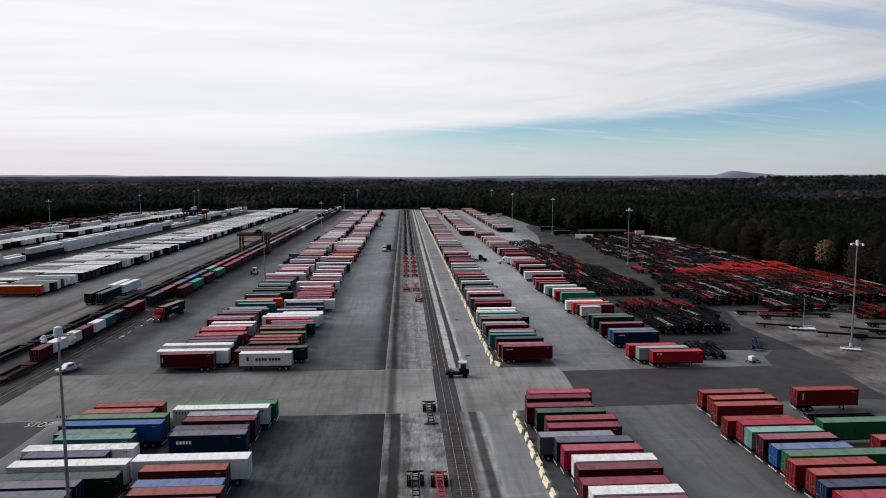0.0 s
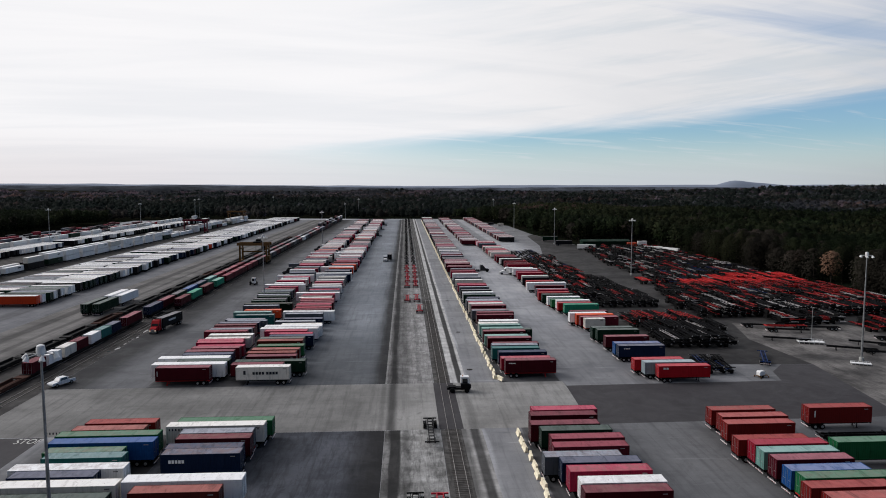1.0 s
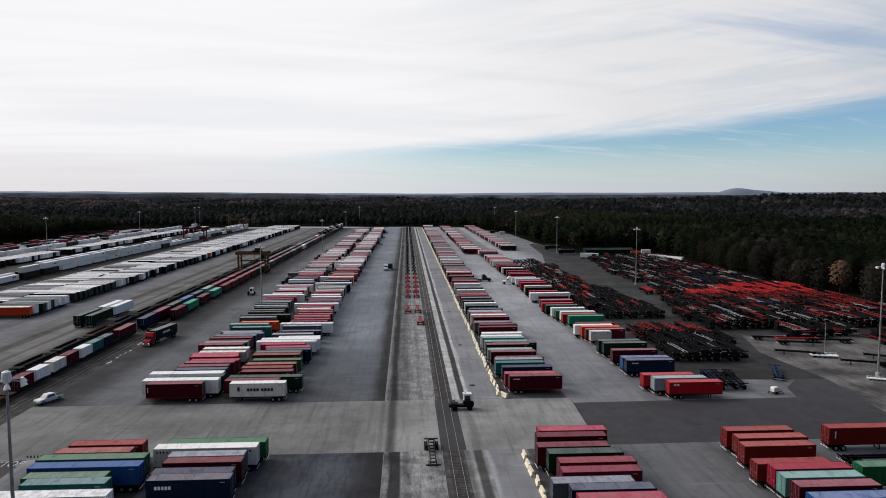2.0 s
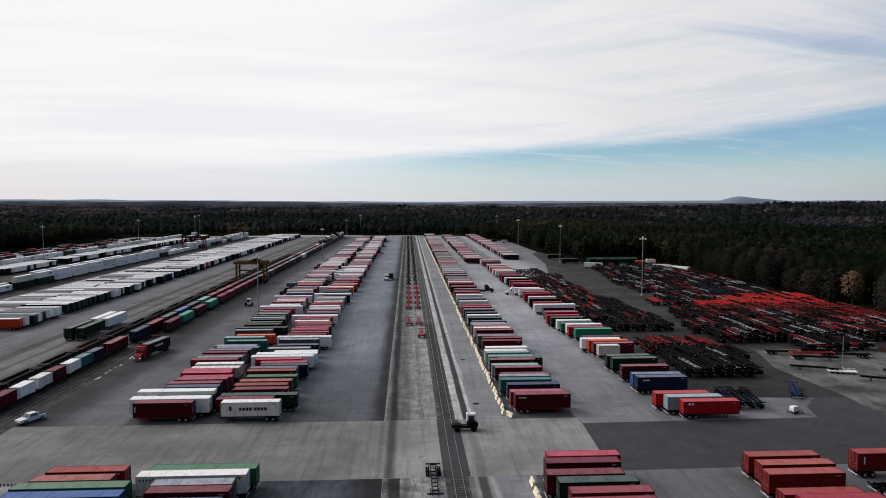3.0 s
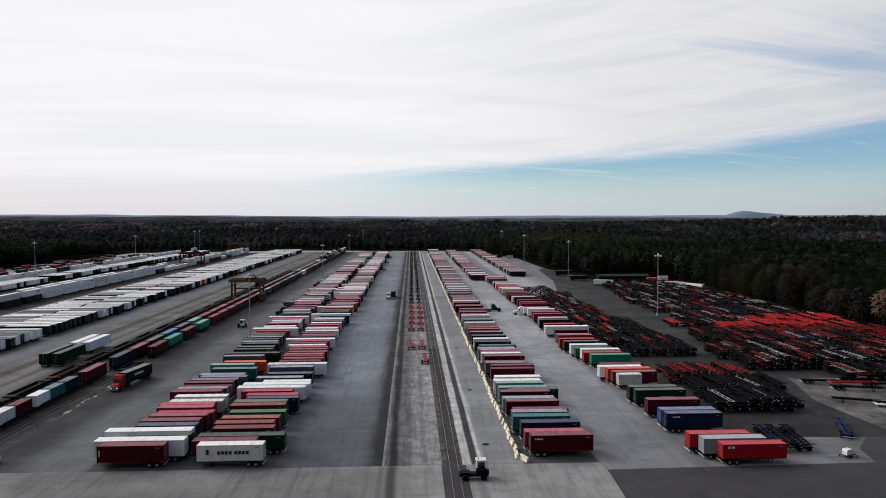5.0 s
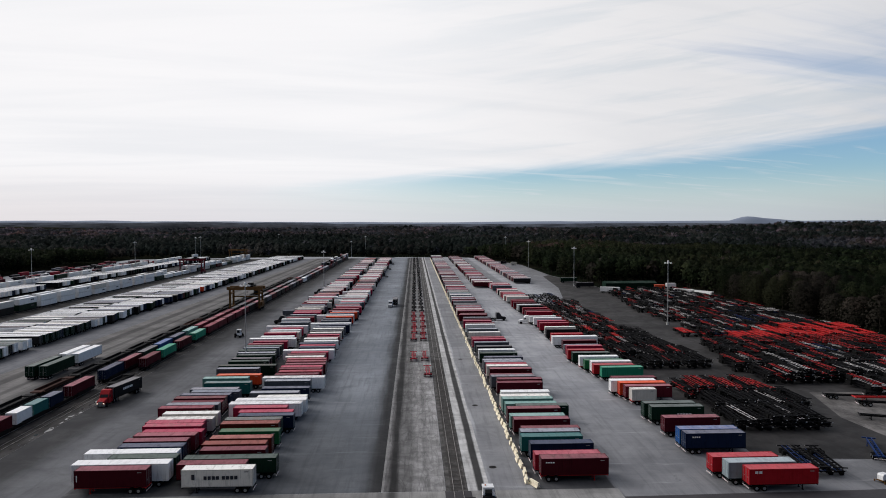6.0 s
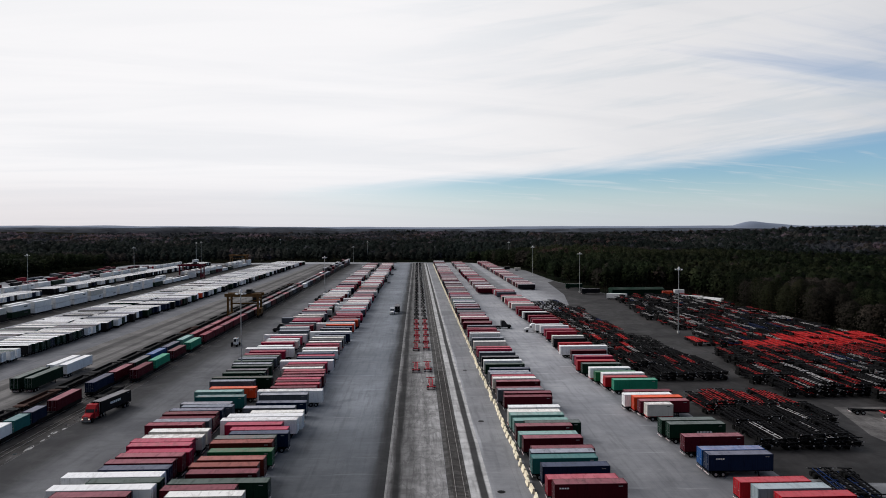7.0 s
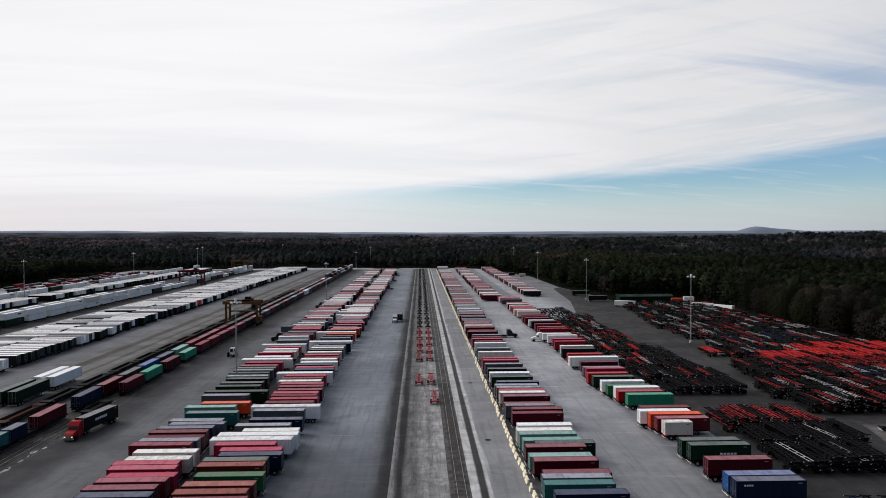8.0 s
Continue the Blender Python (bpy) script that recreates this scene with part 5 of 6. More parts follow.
lot_block(119, 170, 282, (4, 5), ALLRED, False)
lot_block(114, 136, 296, (3, 4), MIXED, False)
lot_block(138, 173, 296, (4, 5), ALLRED, False)
lot_block(106, 124, 300, (1, 2), REDDISH, False)
for y in (312, 326, 341, 356):
    lot_block(114 + (8 if y == 326 else 0), 174, y, (2, 4), {"k": 6, "r": 3 if y == 312 else 1.4, "s": 2.2, "b": 2.0 if y == 326 else 0.4}, False)
for y in (371, 386, 401, 416, 431, 446, 460):
    lot_block(112 + (y - 371) * 0.12, 173, y, (1, 4), {"k": 8, "r": 1.5, "s": 2.2, "b": 0.5} if y % 2 else {"r": 1.8, "k": 8, "s": 2.4}, False)
lot_block(119, 139, 208.5, (3, 5), DARKISH, True)
lot_block(140, 176, 196, (2, 4), {"r": 6, "k": 4}, True)
lot_block(150, 176, 180, (2, 4), {"k": 6, "s": 2, "r": 2}, True)
# far end of the line of chassis on the middle strip
for i in range(15):
    for x in (0.6, 4.3):
        lot_chassis(x + rnd.uniform(-0.3, 0.3), 650 + 16.5 * i + rnd.uniform(-1, 1), 0, "k", False, 0.0, False)
tagged(new("stacked_chassis", lot_far.mesh("stacked_chassis", *lot_mats)), "crowded stacks of black and red container chassis with painted pale glints", "chassis", kind="stuff")

# things standing loose on the open lot
chassis(pose(88.5, 160.5, 0.012, 0, 0, 66), 12.2, "b", True, label="single dark blue chassis standing on the open lot")
for x, y, a, s in ((101, 188, -22, "k"), (118, 170, -18, "k"), (112, 176, -25, "k"), (122, 182, -32, "k"), (127, 176, -10, "k"), (133, 186, -15, "k"), (104, 206, -12, "k"), (110, 203, -5, "r"), (115, 207, -16, "k"), (119, 201, -8, "k"), (108, 199, -14, "k"), (137, 174, -24, "k"), (140, 166, -9, "k"), (146, 178, -17, "s"), (128, 166, -20, "k")):
    chassis(pose(x, y, 0.012, 0, 0, a), 12.2, s, rnd.random() < 0.5, label=f"loose {STEEL[s][1]} chassis standing on the open lot")


def light_tower(x, y):
    t = thing("light_tower", pose(x, y, 0.012, 0, 0, 20) @ Matrix.Diagonal((0.72, 0.72, 0.72, 1)), "white towable light tower with yellow base on the paving", "light tower")
    part("body", Geo().prism([(-1.1, 0.7), (1.1, 0.7), (1.1, 1.5), (0.8, 2.1), (-0.9, 2.1), (-1.1, 1.7)], 1, -0.75, 0.75).mesh("body", WHITE_PAINT), t)
    part("base", Geo().box(-1.3, 2.1, -0.8, 0.8, 0.5, 0.72).mesh("base", GANTRY_YELLOW), t)
    for yy in (-0.95, 0.75):
        part("wheel", Geo().tube((0, yy, 0.35), (0, yy + 0.2, 0.35), 0.35, n=12).mesh("wheel", RUBBER), t)
    for xx in (-1.2, 2.0):
        part("stabiliser", Geo().box(xx - 0.06, xx + 0.06, -1.3, 1.3, 0.45, 0.55).box(xx - 0.15, xx + 0.15, -1.4, -1.2, 0.0, 0.5).box(xx - 0.15, xx + 0.15, 1.2, 1.4, 0.0, 0.5).mesh("stabiliser", GANTRY_YELLOW), t)


light_tower(81.2, 151.6)


def platform(x, y, turn, size=0.9):
    """White low service stand with posts."""
    t = thing("service_platform", pose(x, y, 0.012, 0, 0, turn) @ Matrix.Diagonal((size, size, size, 1)), "white painted service platform with short posts", "platform")
    part("deck", Geo().box(0, 7.5, 0, 2.6, 0.55, 0.75).mesh("deck", WHITE_PAINT), t)
    for i in range(6):
        for yy in (0.1, 2.4):
            part("post", shared("plat_post", lambda: Geo().box(0, 0.1, 0, 0.1, 0.0, 1.25).mesh("post", WHITE_PAINT)), t, pose(0.2 + i * 1.4, yy, 0))
    part("rail", Geo().box(0, 7.5, 2.42, 2.5, 1.17, 1.25).mesh("rail", WHITE_PAINT), t)


platform(108.8, 183.6, -16)
platform(108.9, 161.0, -24, 0.6)


def slim_pole(x, y, h):
    t = thing("service_pole", pose(x, y, 0.012), "slim grey steel pole standing in the lot", "pole")
    part("pole", Geo().tube((0, 0, 0), (0, 0, h), 0.11, 0.07, n=8).mesh("pole", GALV), t)
    part("footing", Geo().box(-0.4, 0.4, -0.4, 0.4, 0, 0.45).mesh("footing", WHITE_PAINT), t)


slim_pole(114.8, 187.5, 9.0)

# boxes and a building along the wood's edge
for x, y, L, c, turn, z in ((117.5, 468, 12.19, "w", -22, 0.9), (154.5, 473, 6.06, "o", -4, 1.6), (161.0, 471, 6.06, "w", -4, 0.0), (161.2, 471.1, 6.06, "w", -3, 2.62), (162.5, 463, 12.19, "w", -38, 0.0), (171, 452, 12.19, "w", -58, 0.0), (110, 500, 12.19, "k", 3, 0.9), (108, 540, 12.19, "d", 3, 0.9), (100, 745, 6.06, "e", 0, 0.6), (92, 765, 6.06, "k", 0, 0.6)):
    container(pose(x, y, max(0.012, z), 0, 0, turn), L, c, False, 2.75, "boxes by the wood", stands="beside the wood")
    if 0 < z < 2:
        chassis(pose(x, y, 0.0, 0, 0, turn) if z < 1.2 else pose(x, y, 0.4, 0, 0, turn), L, "k", True, "boxes by the wood", "black chassis under a parked box")


def shed(x, y, w, d, h, mat, label):
    t = thing("low_shed", pose(x, y, 0), label, "shed")
    part("wall", Geo().box(0, w, 0, d, 0, h).mesh("wall", mat), t)
    part("roof", Geo().prism([(-0.4, h), (d + 0.4, h), (d + 0.4, h + 0.15), (d / 2, h + 1.3), (-0.4, h + 0.15)], 0, -0.4, w + 0.4).mesh("roof", SIDE["d"]), t)
    for i in range(4):
        part("door", Geo().box(w * (0.1 + 0.22 * i), w * (0.1 + 0.22 * i) + 3, -0.05, 0.0, 0.0, 3.2).mesh("door", SIDE["d"]), t)


shed(128, 492, 34, 9, 3.6, SIDE["d"], "long low dark green shed at the wood's edge")


# ---- vehicles ----
HEADLIGHT_ON = LAMP_GLASS.copy()
HEADLIGHT_ON.name = "headlight_on"
lit = HEADLIGHT_ON.node_tree.nodes["Principled BSDF"]
lit.inputs["Emission Color"].default_value, lit.inputs["Emission Strength"].default_value = (1.0, 0.80, 0.58, 1), 0.7


def tractor(m, cab_mat, label, group="", sleeper=True, lamp=None):
    """Highway tractor; nose towards -x."""
    t = thing("truck_tractor", m, label, "truck", group)
    part("frame", Geo().box(0.6, 7.2, 0.75, 0.9, 0.75, 1.0).box(0.6, 7.2, 1.6, 1.75, 0.75, 1.0).box(5.2, 6.8, 0.7, 1.8, 1.0, 1.2).mesh("frame", DARK_STEEL), t)
    part("hood", Geo().prism([(0.2, 0.6), (2.2, 0.6), (2.2, 1.95), (0.7, 1.7), (0.25, 1.4)], 1, 0.35, 2.15).mesh("hood", cab_mat), t)
    top = 3.6 if sleeper else 2.9
    cab = part("cab", Geo().prism([(2.2, 0.6), (4.6 if sleeper else 3.8, 0.6), (4.6 if sleeper else 3.8, top), (3.3, top), (2.55, 2.75), (2.2, 1.95)], 1, 0.12, 2.38).mesh("cab", cab_mat), t)
    part("windscreen", Geo().prism([(2.19, 2.0), (2.52, 2.68), (2.49, 2.70), (2.16, 2.0)], 1, 0.3, 2.2).mesh("windscreen", GLASS), cab)
    for yy in (0.10, 2.38):
        part("side_window", Geo().box(2.6, 3.3, yy, yy + 0.02, 1.95, 2.6).mesh("side_window", GLASS), cab)
    part("bumper", Geo().box(0.05, 0.3, 0.15, 2.35, 0.35, 0.75).mesh("bumper", GALV), t)
    part("grille", Geo().box(0.17, 0.22, 0.75, 1.75, 0.8, 1.45).mesh("grille", GALV), t)
    for yy in (0.35, 1.85):
        part("headlight", Geo().box(0.14, 0.3, yy, yy + 0.3, 0.85, 1.1).mesh("headlight", lamp or LAMP_GLASS), t)
    for yy in (0.02, 2.2):
        part("wheel", Geo().tube((1.2, yy, 0.52), (1.2, yy + 0.3, 0.52), 0.52, n=14).mesh("wheel", RUBBER), t)
    wheel = chassis_meshes(12.2, DARK_STEEL)[2]
    for x in (5.2, 6.5):
        for yy in (0.0, 1.92):
            part("wheel", wheel, t, pose(x, yy, 0.52))
    for yy in (0.0, 2.3):
        part("exhaust_stack", Geo().tube((4.75 if sleeper else 4.0, yy + 0.1, 1.0), (4.75 if sleeper else 4.0, yy + 0.1, 3.7), 0.08, n=8).mesh("exhaust_stack", GALV), t)
    return t


def yard_tractor(m, label):
    """Terminal tractor with a narrow cab at the front; nose towards +x."""
    t = thing("yard_tractor", m, label, "truck", "yard tractors")
    part("frame", Geo().box(0, 5.0, 0.55, 1.95, 0.55, 1.0).box(0.3, 1.9, 0.5, 2.0, 1.0, 1.25).mesh("frame", DARK_STEEL), t)
    part("engine_cover", Geo().prism([(2.9, 1.0), (5.1, 1.0), (5.1, 1.65), (4.3, 1.9), (2.9, 1.9)], 1, 0.15, 1.1).mesh("engine_cover", DARK_STEEL), t)
    cab = part("cab", Geo().prism([(3.0, 0.8), (5.0, 0.8), (5.0, 1.9), (4.6, 3.05), (3.0, 3.05)], 1, 1.0, 2.4).mesh("cab", CAB_WHITE), t)
    part("roof", Geo().box(2.9, 4.7, 0.9, 2.5, 3.06, 3.2).mesh("roof", CAB_WHITE), cab)
    part("windscreen", Geo().prism([(5.01, 1.95), (4.66, 2.95), (4.70, 2.97), (5.05, 1.95)], 1, 1.15, 2.25).mesh("windscreen", GLASS), cab)
    for yy in (0.98, 2.40):
        part("side_window", Geo().box(3.3, 4.4, yy, yy + 0.02, 1.9, 2.85).mesh("side_window", GLASS), cab)
    for x in (4.2, 1.1):
        for yy in (0.0, 1.95):
            part("wheel", Geo().tube((x, yy, 0.52), (x, yy + 0.5, 0.52), 0.52, n=14).mesh("wheel", RUBBER), t)
    part("beacon", Geo().tube((3.4, 1.7, 3.2), (3.4, 1.7, 3.4), 0.09, n=8).mesh("beacon", AMBER), t)
    return t


def pickup(m):
    t = thing("pickup_truck", m, "white crew-cab pickup truck parked on the yard's edge", "pickup truck")
    part("body", Geo().prism([(0.0, 0.45), (5.6, 0.45), (5.6, 1.05), (5.4, 1.15), (2.0, 1.15), (0.15, 1.0), (0.0, 0.8)], 1, 0.0, 1.95).mesh("body", CAB_WHITE), t)
    cab = part("cab", Geo().add([(1.5, 0.06, 1.12), (3.95, 0.06, 1.12), (3.95, 1.89, 1.12), (1.5, 1.89, 1.12), (2.2, 0.22, 1.82), (3.7, 0.22, 1.82), (3.7, 1.73, 1.82), (2.2, 1.73, 1.82)],
                                [(0, 1, 5, 4), (1, 2, 6, 5), (2, 3, 7, 6), (3, 0, 4, 7), (4, 5, 6, 7)]).mesh("cab", CAB_WHITE), t)
    part("windscreen", Geo().add([(1.56, 0.2, 1.2), (1.56, 1.75, 1.2), (2.13, 1.66, 1.78), (2.13, 0.29, 1.78)], [(0, 1, 2, 3)]).mesh("windscreen", GLASS), cab, pose(-0.03, 0, 0.01))
    part("rear_window", Geo().add([(3.93, 0.3, 1.25), (3.93, 1.65, 1.25), (3.74, 1.6, 1.72), (3.74, 0.35, 1.72)], [(0, 1, 2, 3)]).mesh("rear_window", GLASS), cab, pose(0.03, 0, 0.01))
    for yy, s in ((0.0, 1), (1.95, -1)):
        part("side_window", Geo().add([(1.85, yy + s * 0.06, 1.22), (3.7, yy + s * 0.06, 1.22), (3.6, yy + s * 0.19, 1.74), (2.3, yy + s * 0.19, 1.74)], [(0, 1, 2, 3)]).mesh("side_window", GLASS), cab, pose(0, -s * 0.02, 0))
    part("bed", Geo().box(4.05, 5.5, 0.15, 1.8, 1.151, 1.155).mesh("bed", DARK_STEEL), t)
    for x in (1.05, 4.5):
        for yy in (-0.02, 1.72):
            part("wheel", Geo().tube((x, yy, 0.4), (x, yy + 0.25, 0.4), 0.4, n=14).tube((x, yy - 0.01, 0.4), (x, yy + 0.26, 0.4), 0.22, n=10, mat=1).mesh("wheel", RUBBER, GALV), t)
    for yy in (0.08, 1.5):
        part("headlight", Geo().box(-0.02, 0.12, yy, yy + 0.38, 0.78, 0.95).mesh("headlight", LAMP_GLASS), t)
    part("bumper", Geo().box(-0.1, 0.05, 0.05, 1.9, 0.4, 0.62).box(5.58, 5.7, 0.05, 1.9, 0.45, 0.65).mesh("bumper", GALV), t)


pickup(pose(-77.0, 152.0, 0.016, 0, 0, 62))
tractor(pose(-74.2, 207.4, 0.012, 0, 0, 90), CAB_RED, "red highway tractor with headlights on, pulling a black container", lamp=HEADLIGHT_ON)
chassis(pose(-73.9, 212.0, 0.012, 0, 0, 80), 12.2, "k", False, label="black chassis under a black container")
black_box = container(pose(-73.9, 212.0, 1.19, 0, 0, 80), 12.19, "k", True, 2.75, "road rig", "black forty-foot container with white lettering bars")
tractor(pose(46.4, 338.3, 0.012, 0, 0, 0), CAB_WHITE, "white highway tractor backed up to a red container")
tractor(pose(42.6, 351.5, 0.012, 0, 0, 180), CAB_BLACK, "black highway tractor standing at a container row")
yard_tractor(pose(8.6, 143.4, 0.03, 0, 0, 0), "white-cabbed yard tractor crossing the track")
yard_tractor(pose(-69.0, 314.0, 0.012, 0, 0, -95), "white-cabbed yard tractor driving along the yard")
tractor(pose(-10.6, 400.0, 0.012, 0, 0, 90), CAB_WHITE, "white highway tractor pulling a dark box")
chassis(pose(-8.2, 404.4, 0.012, 0, 0, 90), 12.2, "k", False, label="black chassis under a dark box")
container(pose(-8.2, 404.4, 1.19, 0, 0, 90), 12.19, "k", False, 2.75, "road rig", "dark forty-foot container on a rolling chassis")
for x, y, a in ((-27.5, 600, 0), (-28.0, 690, 0), (-28.5, 706, 180), (-27.5, 770, 0)):
    tractor(pose(x, y, 0.0, 0, 0, a), CAB_BLACK, "dark tractor standing at the row's end", "tractors at the row")
for x, y in ((-61.5, 345), (-62.0, 470), (-60.5, 505)):
    tractor(pose(x, y, 0.0, 0, 0, 0), CAB_BLACK, "dark tractor standing at the row's end", "tractors at the row")
container(pose(-62.5, 372, 0.0, 0, 0, 0), 6.06, "s", False, 2.6, "road rig", "pale grey twenty-foot box on the paving", "on the paving")


# ---- markings on containers (plain bars) ----
def bars(name, x, y, z, widths, height, mat, label):
    """A line of plain upright bars on a side that faces -y."""
    g = Geo()
    for w in widths:
        g.box(x, x + w, -0.012, 0.0, 0, height)
        x += w * 1.35
    for i, v in enumerate(g.v):
        g.v[i] = (v[0], v[1] + y, v[2] + z)
    return g.mesh(name, mat)


def mark(owner_y, x, z, widths, height, mat, label="plain marking bars"):
    """Puts marking bars as a part of the box whose front stands nearest to owner_y and covers x."""
    best, gap = None, 1.6
    for ob in scene.objects:
        if ob.name.startswith(("shipping_container", "box_trailer")) and ob.parent is None:
            xs = [(ob.matrix_basis @ Vector((q, 0, 0))).x for q in (0, 12.2)]
            ys = [(ob.matrix_basis @ Vector((0, q, 0))).y for q in (0, 2.44)]
            d = abs(min(ys) - owner_y)
            if min(xs) < x < max(xs) and d < gap:
                best, gap, front = ob, d, min(ys)
    if best is None:
        return
    me = bars("marking", x, front - 0.03, z, widths, height, mat, label)
    p = part("marking", me, best, best.matrix_basis.inverted(), label)


mark(152.0, -36.0, 2.4, (0.5,), 0.9, LOGO_DARK)
mark(152.0, -34.0, 2.4, (0.5, 0.5, 0.5, 0.5), 0.6, LOGO_DARK)
mark(152.0, -31.0, 2.4, (0.5, 0.5, 0.5, 0.5), 0.6, LOGO_DARK)
mark(102.1, -35.6, 2.7, (0.36, 0.36, 0.36, 0.36, 0.36), 0.5, WHITE_PAINT)
mark(148.5, 57.2, 3.0, (0.5, 0.5), 0.42, WHITE_PAINT)
mark(154.7, 55.5, 3.0, (0.5, 0.5), 0.42, WHITE_PAINT)
mark(167.1, 54.2, 3.2, (0.3, 0.3, 0.3, 0.3), 0.28, WHITE_PAINT)
mark(186.3, 58.6, 2.2, (0.5, 0.5, 0.5, 0.5, 0.5), 0.35, WHITE_PAINT)
mark(154.4, 23.4, 3.3, (0.3, 0.3, 0.3, 0.3), 0.22, WHITE_PAINT)
mark(117.6, 73.2, 2.3, (0.22,), 1.2, WHITE_PAINT)
mark(152.5, -54.9, 2.2, (0.16,), 1.1, WHITE_PAINT)
side = Geo()
for i in range(6):
    side.box(3.6 + i * 0.72, 4.15 + i * 0.72, -0.02, 0.0, 1.25, 1.8)
part("marking", side.mesh("marking", WHITE_PAINT), black_box, Matrix.Translation((0, 0, 0)) @ pose(0, 0, 0), "plain white bars")

vents = Geo()
for i in range(29):
    vents.box(0.5 + i * 0.52, 0.72 + i * 0.52, -0.012, 0.0, 2.15, 2.5)
for ob in list(scene.objects):
    if ob.name.startswith("shipping_container") and ob.parent is None and abs((ob.matrix_basis @ Vector((0, 2.44, 0))).y - 114.4) < 0.5 and -45 < ob.matrix_basis.translation.x < 0:
        part("vent_row", vents.mesh("vent_row", LOGO_DARK), ob, pose(16.15, 2.475, 0, 0, 0, 180), "dark vent slots")
# road marking
txt = bpy.data.curves.new("stop_marking", "FONT")
txt.body, txt.size, txt.extrude = "STOP", 2.3, 0.004
txt.space_character = 1.05
txt.materials.append(ROAD_PAINT)
word = new("stop_marking", txt)
word.matrix_basis = pose(-67.6, 118.9, 0.018) @ Matrix.Diagonal((0.8, 1.4, 1, 1))
tagged(word, "worn white painted STOP on dark asphalt", "road marking", kind="structure")
k = Mat("wet_puddle", 0.05, 0.0, 0.5)
PUDDLE = k.done((0.05, 0.05, 0.052))
pud = Geo()
for i in range(34):
    cy = 150 + i * 2.6 + rnd.uniform(-1.5, 1.5)
    wide = 1.5 if 186 < cy < 216 else 0.6
    cx, a, b = -78.9 + rnd.uniform(-0.6, 0.6), rnd.uniform(0.25, 0.7) * wide, rnd.uniform(0.5, 1.9) * wide
    a, b = a * 0.6, b * 0.6
    ring = [(cx + a * rnd.uniform(0.5, 1.3) * math.cos(q * math.pi / 7), cy + b * rnd.uniform(0.5, 1.3) * math.sin(q * math.pi / 7), 0.024) for q in range(14)]
    pud.add(ring, [tuple(range(14))])
tagged(new("water", pud.mesh("water", PUDDLE)), "shallow puddles along the gutter beside the tracks", "water", kind="structure")


def manhole(x, y):
    t = thing("manhole_cover", pose(x, y, 0.002), "round dark iron manhole cover in the concrete", "manhole cover")
    part("ring", Geo().tube((0, 0, 0), (0, 0, 0.012), 0.72, n=20).mesh("ring", TIE_WOOD), t)
    part("lid", Geo().tube((0, 0, 0.012), (0, 0, 0.020), 0.60, n=20).mesh("lid", DARK_STEEL), t)


for x, y in ((15.1, 162.2), (15.6, 205.0), (15.8, 262.0)):
    manhole(x, y)


# ---- woods ----
def woods(name, spots, mat, label, shape, leaves, size, seed, skirt=1.0):
    """Many trees in one mesh: short trunks and crowns of loose leafy patches."""
    r = np.random.default_rng(seed)
    n = len(spots)
    P = np.array(spots)                       # x, y, z, height, radius
    N = n * leaves
    base = np.repeat(P, leaves, axis=0)
    f = r.random(N) ** 0.8                    # height within the crown
    ang = r.random(N) * 2 * np.pi
    if shape == "tall":
        lo, prof = 0.22, np.sqrt(np.maximum(0.05, 1 - (1.65 * f - 0.5) ** 2 / 1.45))
    else:
        lo, prof = 0.30, np.sqrt(np.maximum(0.02, 1 - (2 * f - 0.85) ** 2 / 1.4))
    lo *= skirt
    rad = base[:, 4] * prof * np.sqrt(r.random(N)) * (0.8 + 0.5 * r.random(N))
    c = np.stack([base[:, 0] + rad * np.cos(ang), base[:, 1] + rad * np.sin(ang), base[:, 2] + base[:, 3] * (lo + (1 - lo) * f)], -1)
    out = np.stack([np.cos(ang), np.sin(ang), 0.35 + 0.9 * f], -1) + 0.30 * r.normal(size=(N, 3))
    u = np.cross(out, r.normal(size=(N, 3)))
    u /= np.linalg.norm(u, axis=1)[:, None]
    w = np.cross(out, u)
    w /= np.linalg.norm(w, axis=1)[:, None]
    s = (base[:, 4] * size * (0.6 + 0.8 * r.random(N)))[:, None]
    bend = np.cross(u, w) * s * 0.35
    v = np.concatenate([c - u * s + bend, c - w * s * 0.7 - bend, c + u * s + bend * 0.5, c + w * s * 0.7 - bend]).reshape(4, N, 3).transpose(1, 0, 2).reshape(-1, 3)
    me = bpy.data.meshes.new(name)
    me.vertices.add(4 * N)
    me.vertices.foreach_set("co", v.ravel())
    me.loops.add(4 * N)
    me.loops.foreach_set("vertex_index", np.arange(4 * N))
    me.polygons.add(N)
    me.polygons.foreach_set("loop_start", np.arange(0, 4 * N, 4))
    me.materials.append(mat)
    me.update(calc_edges=True)
    me.attributes.new("tree_tint", "FLOAT", "FACE").data.foreach_set("value", np.repeat(r.random(n), leaves).astype(np.float32))
    way = np.stack([np.cos(ang) * rad / base[:, 4], np.sin(ang) * rad / base[:, 4], 1.5 * f - 0.35], -1)
    way /= np.linalg.norm(way, axis=1)[:, None] + 1e-6
    me.attributes.new("crown_way", "FLOAT_VECTOR", "FACE").data.foreach_set("vector", way.astype(np.float32).ravel())
    return tagged(new(name, me), label, "woods", kind="stuff")


wr = random.Random(5)
near = {"pine": [], "brown": [], "bare": []}
close = {"pine": [], "brown": [], "bare": []}
far = {"pine": [], "brown": [], "bare": []}
trunks = Geo()


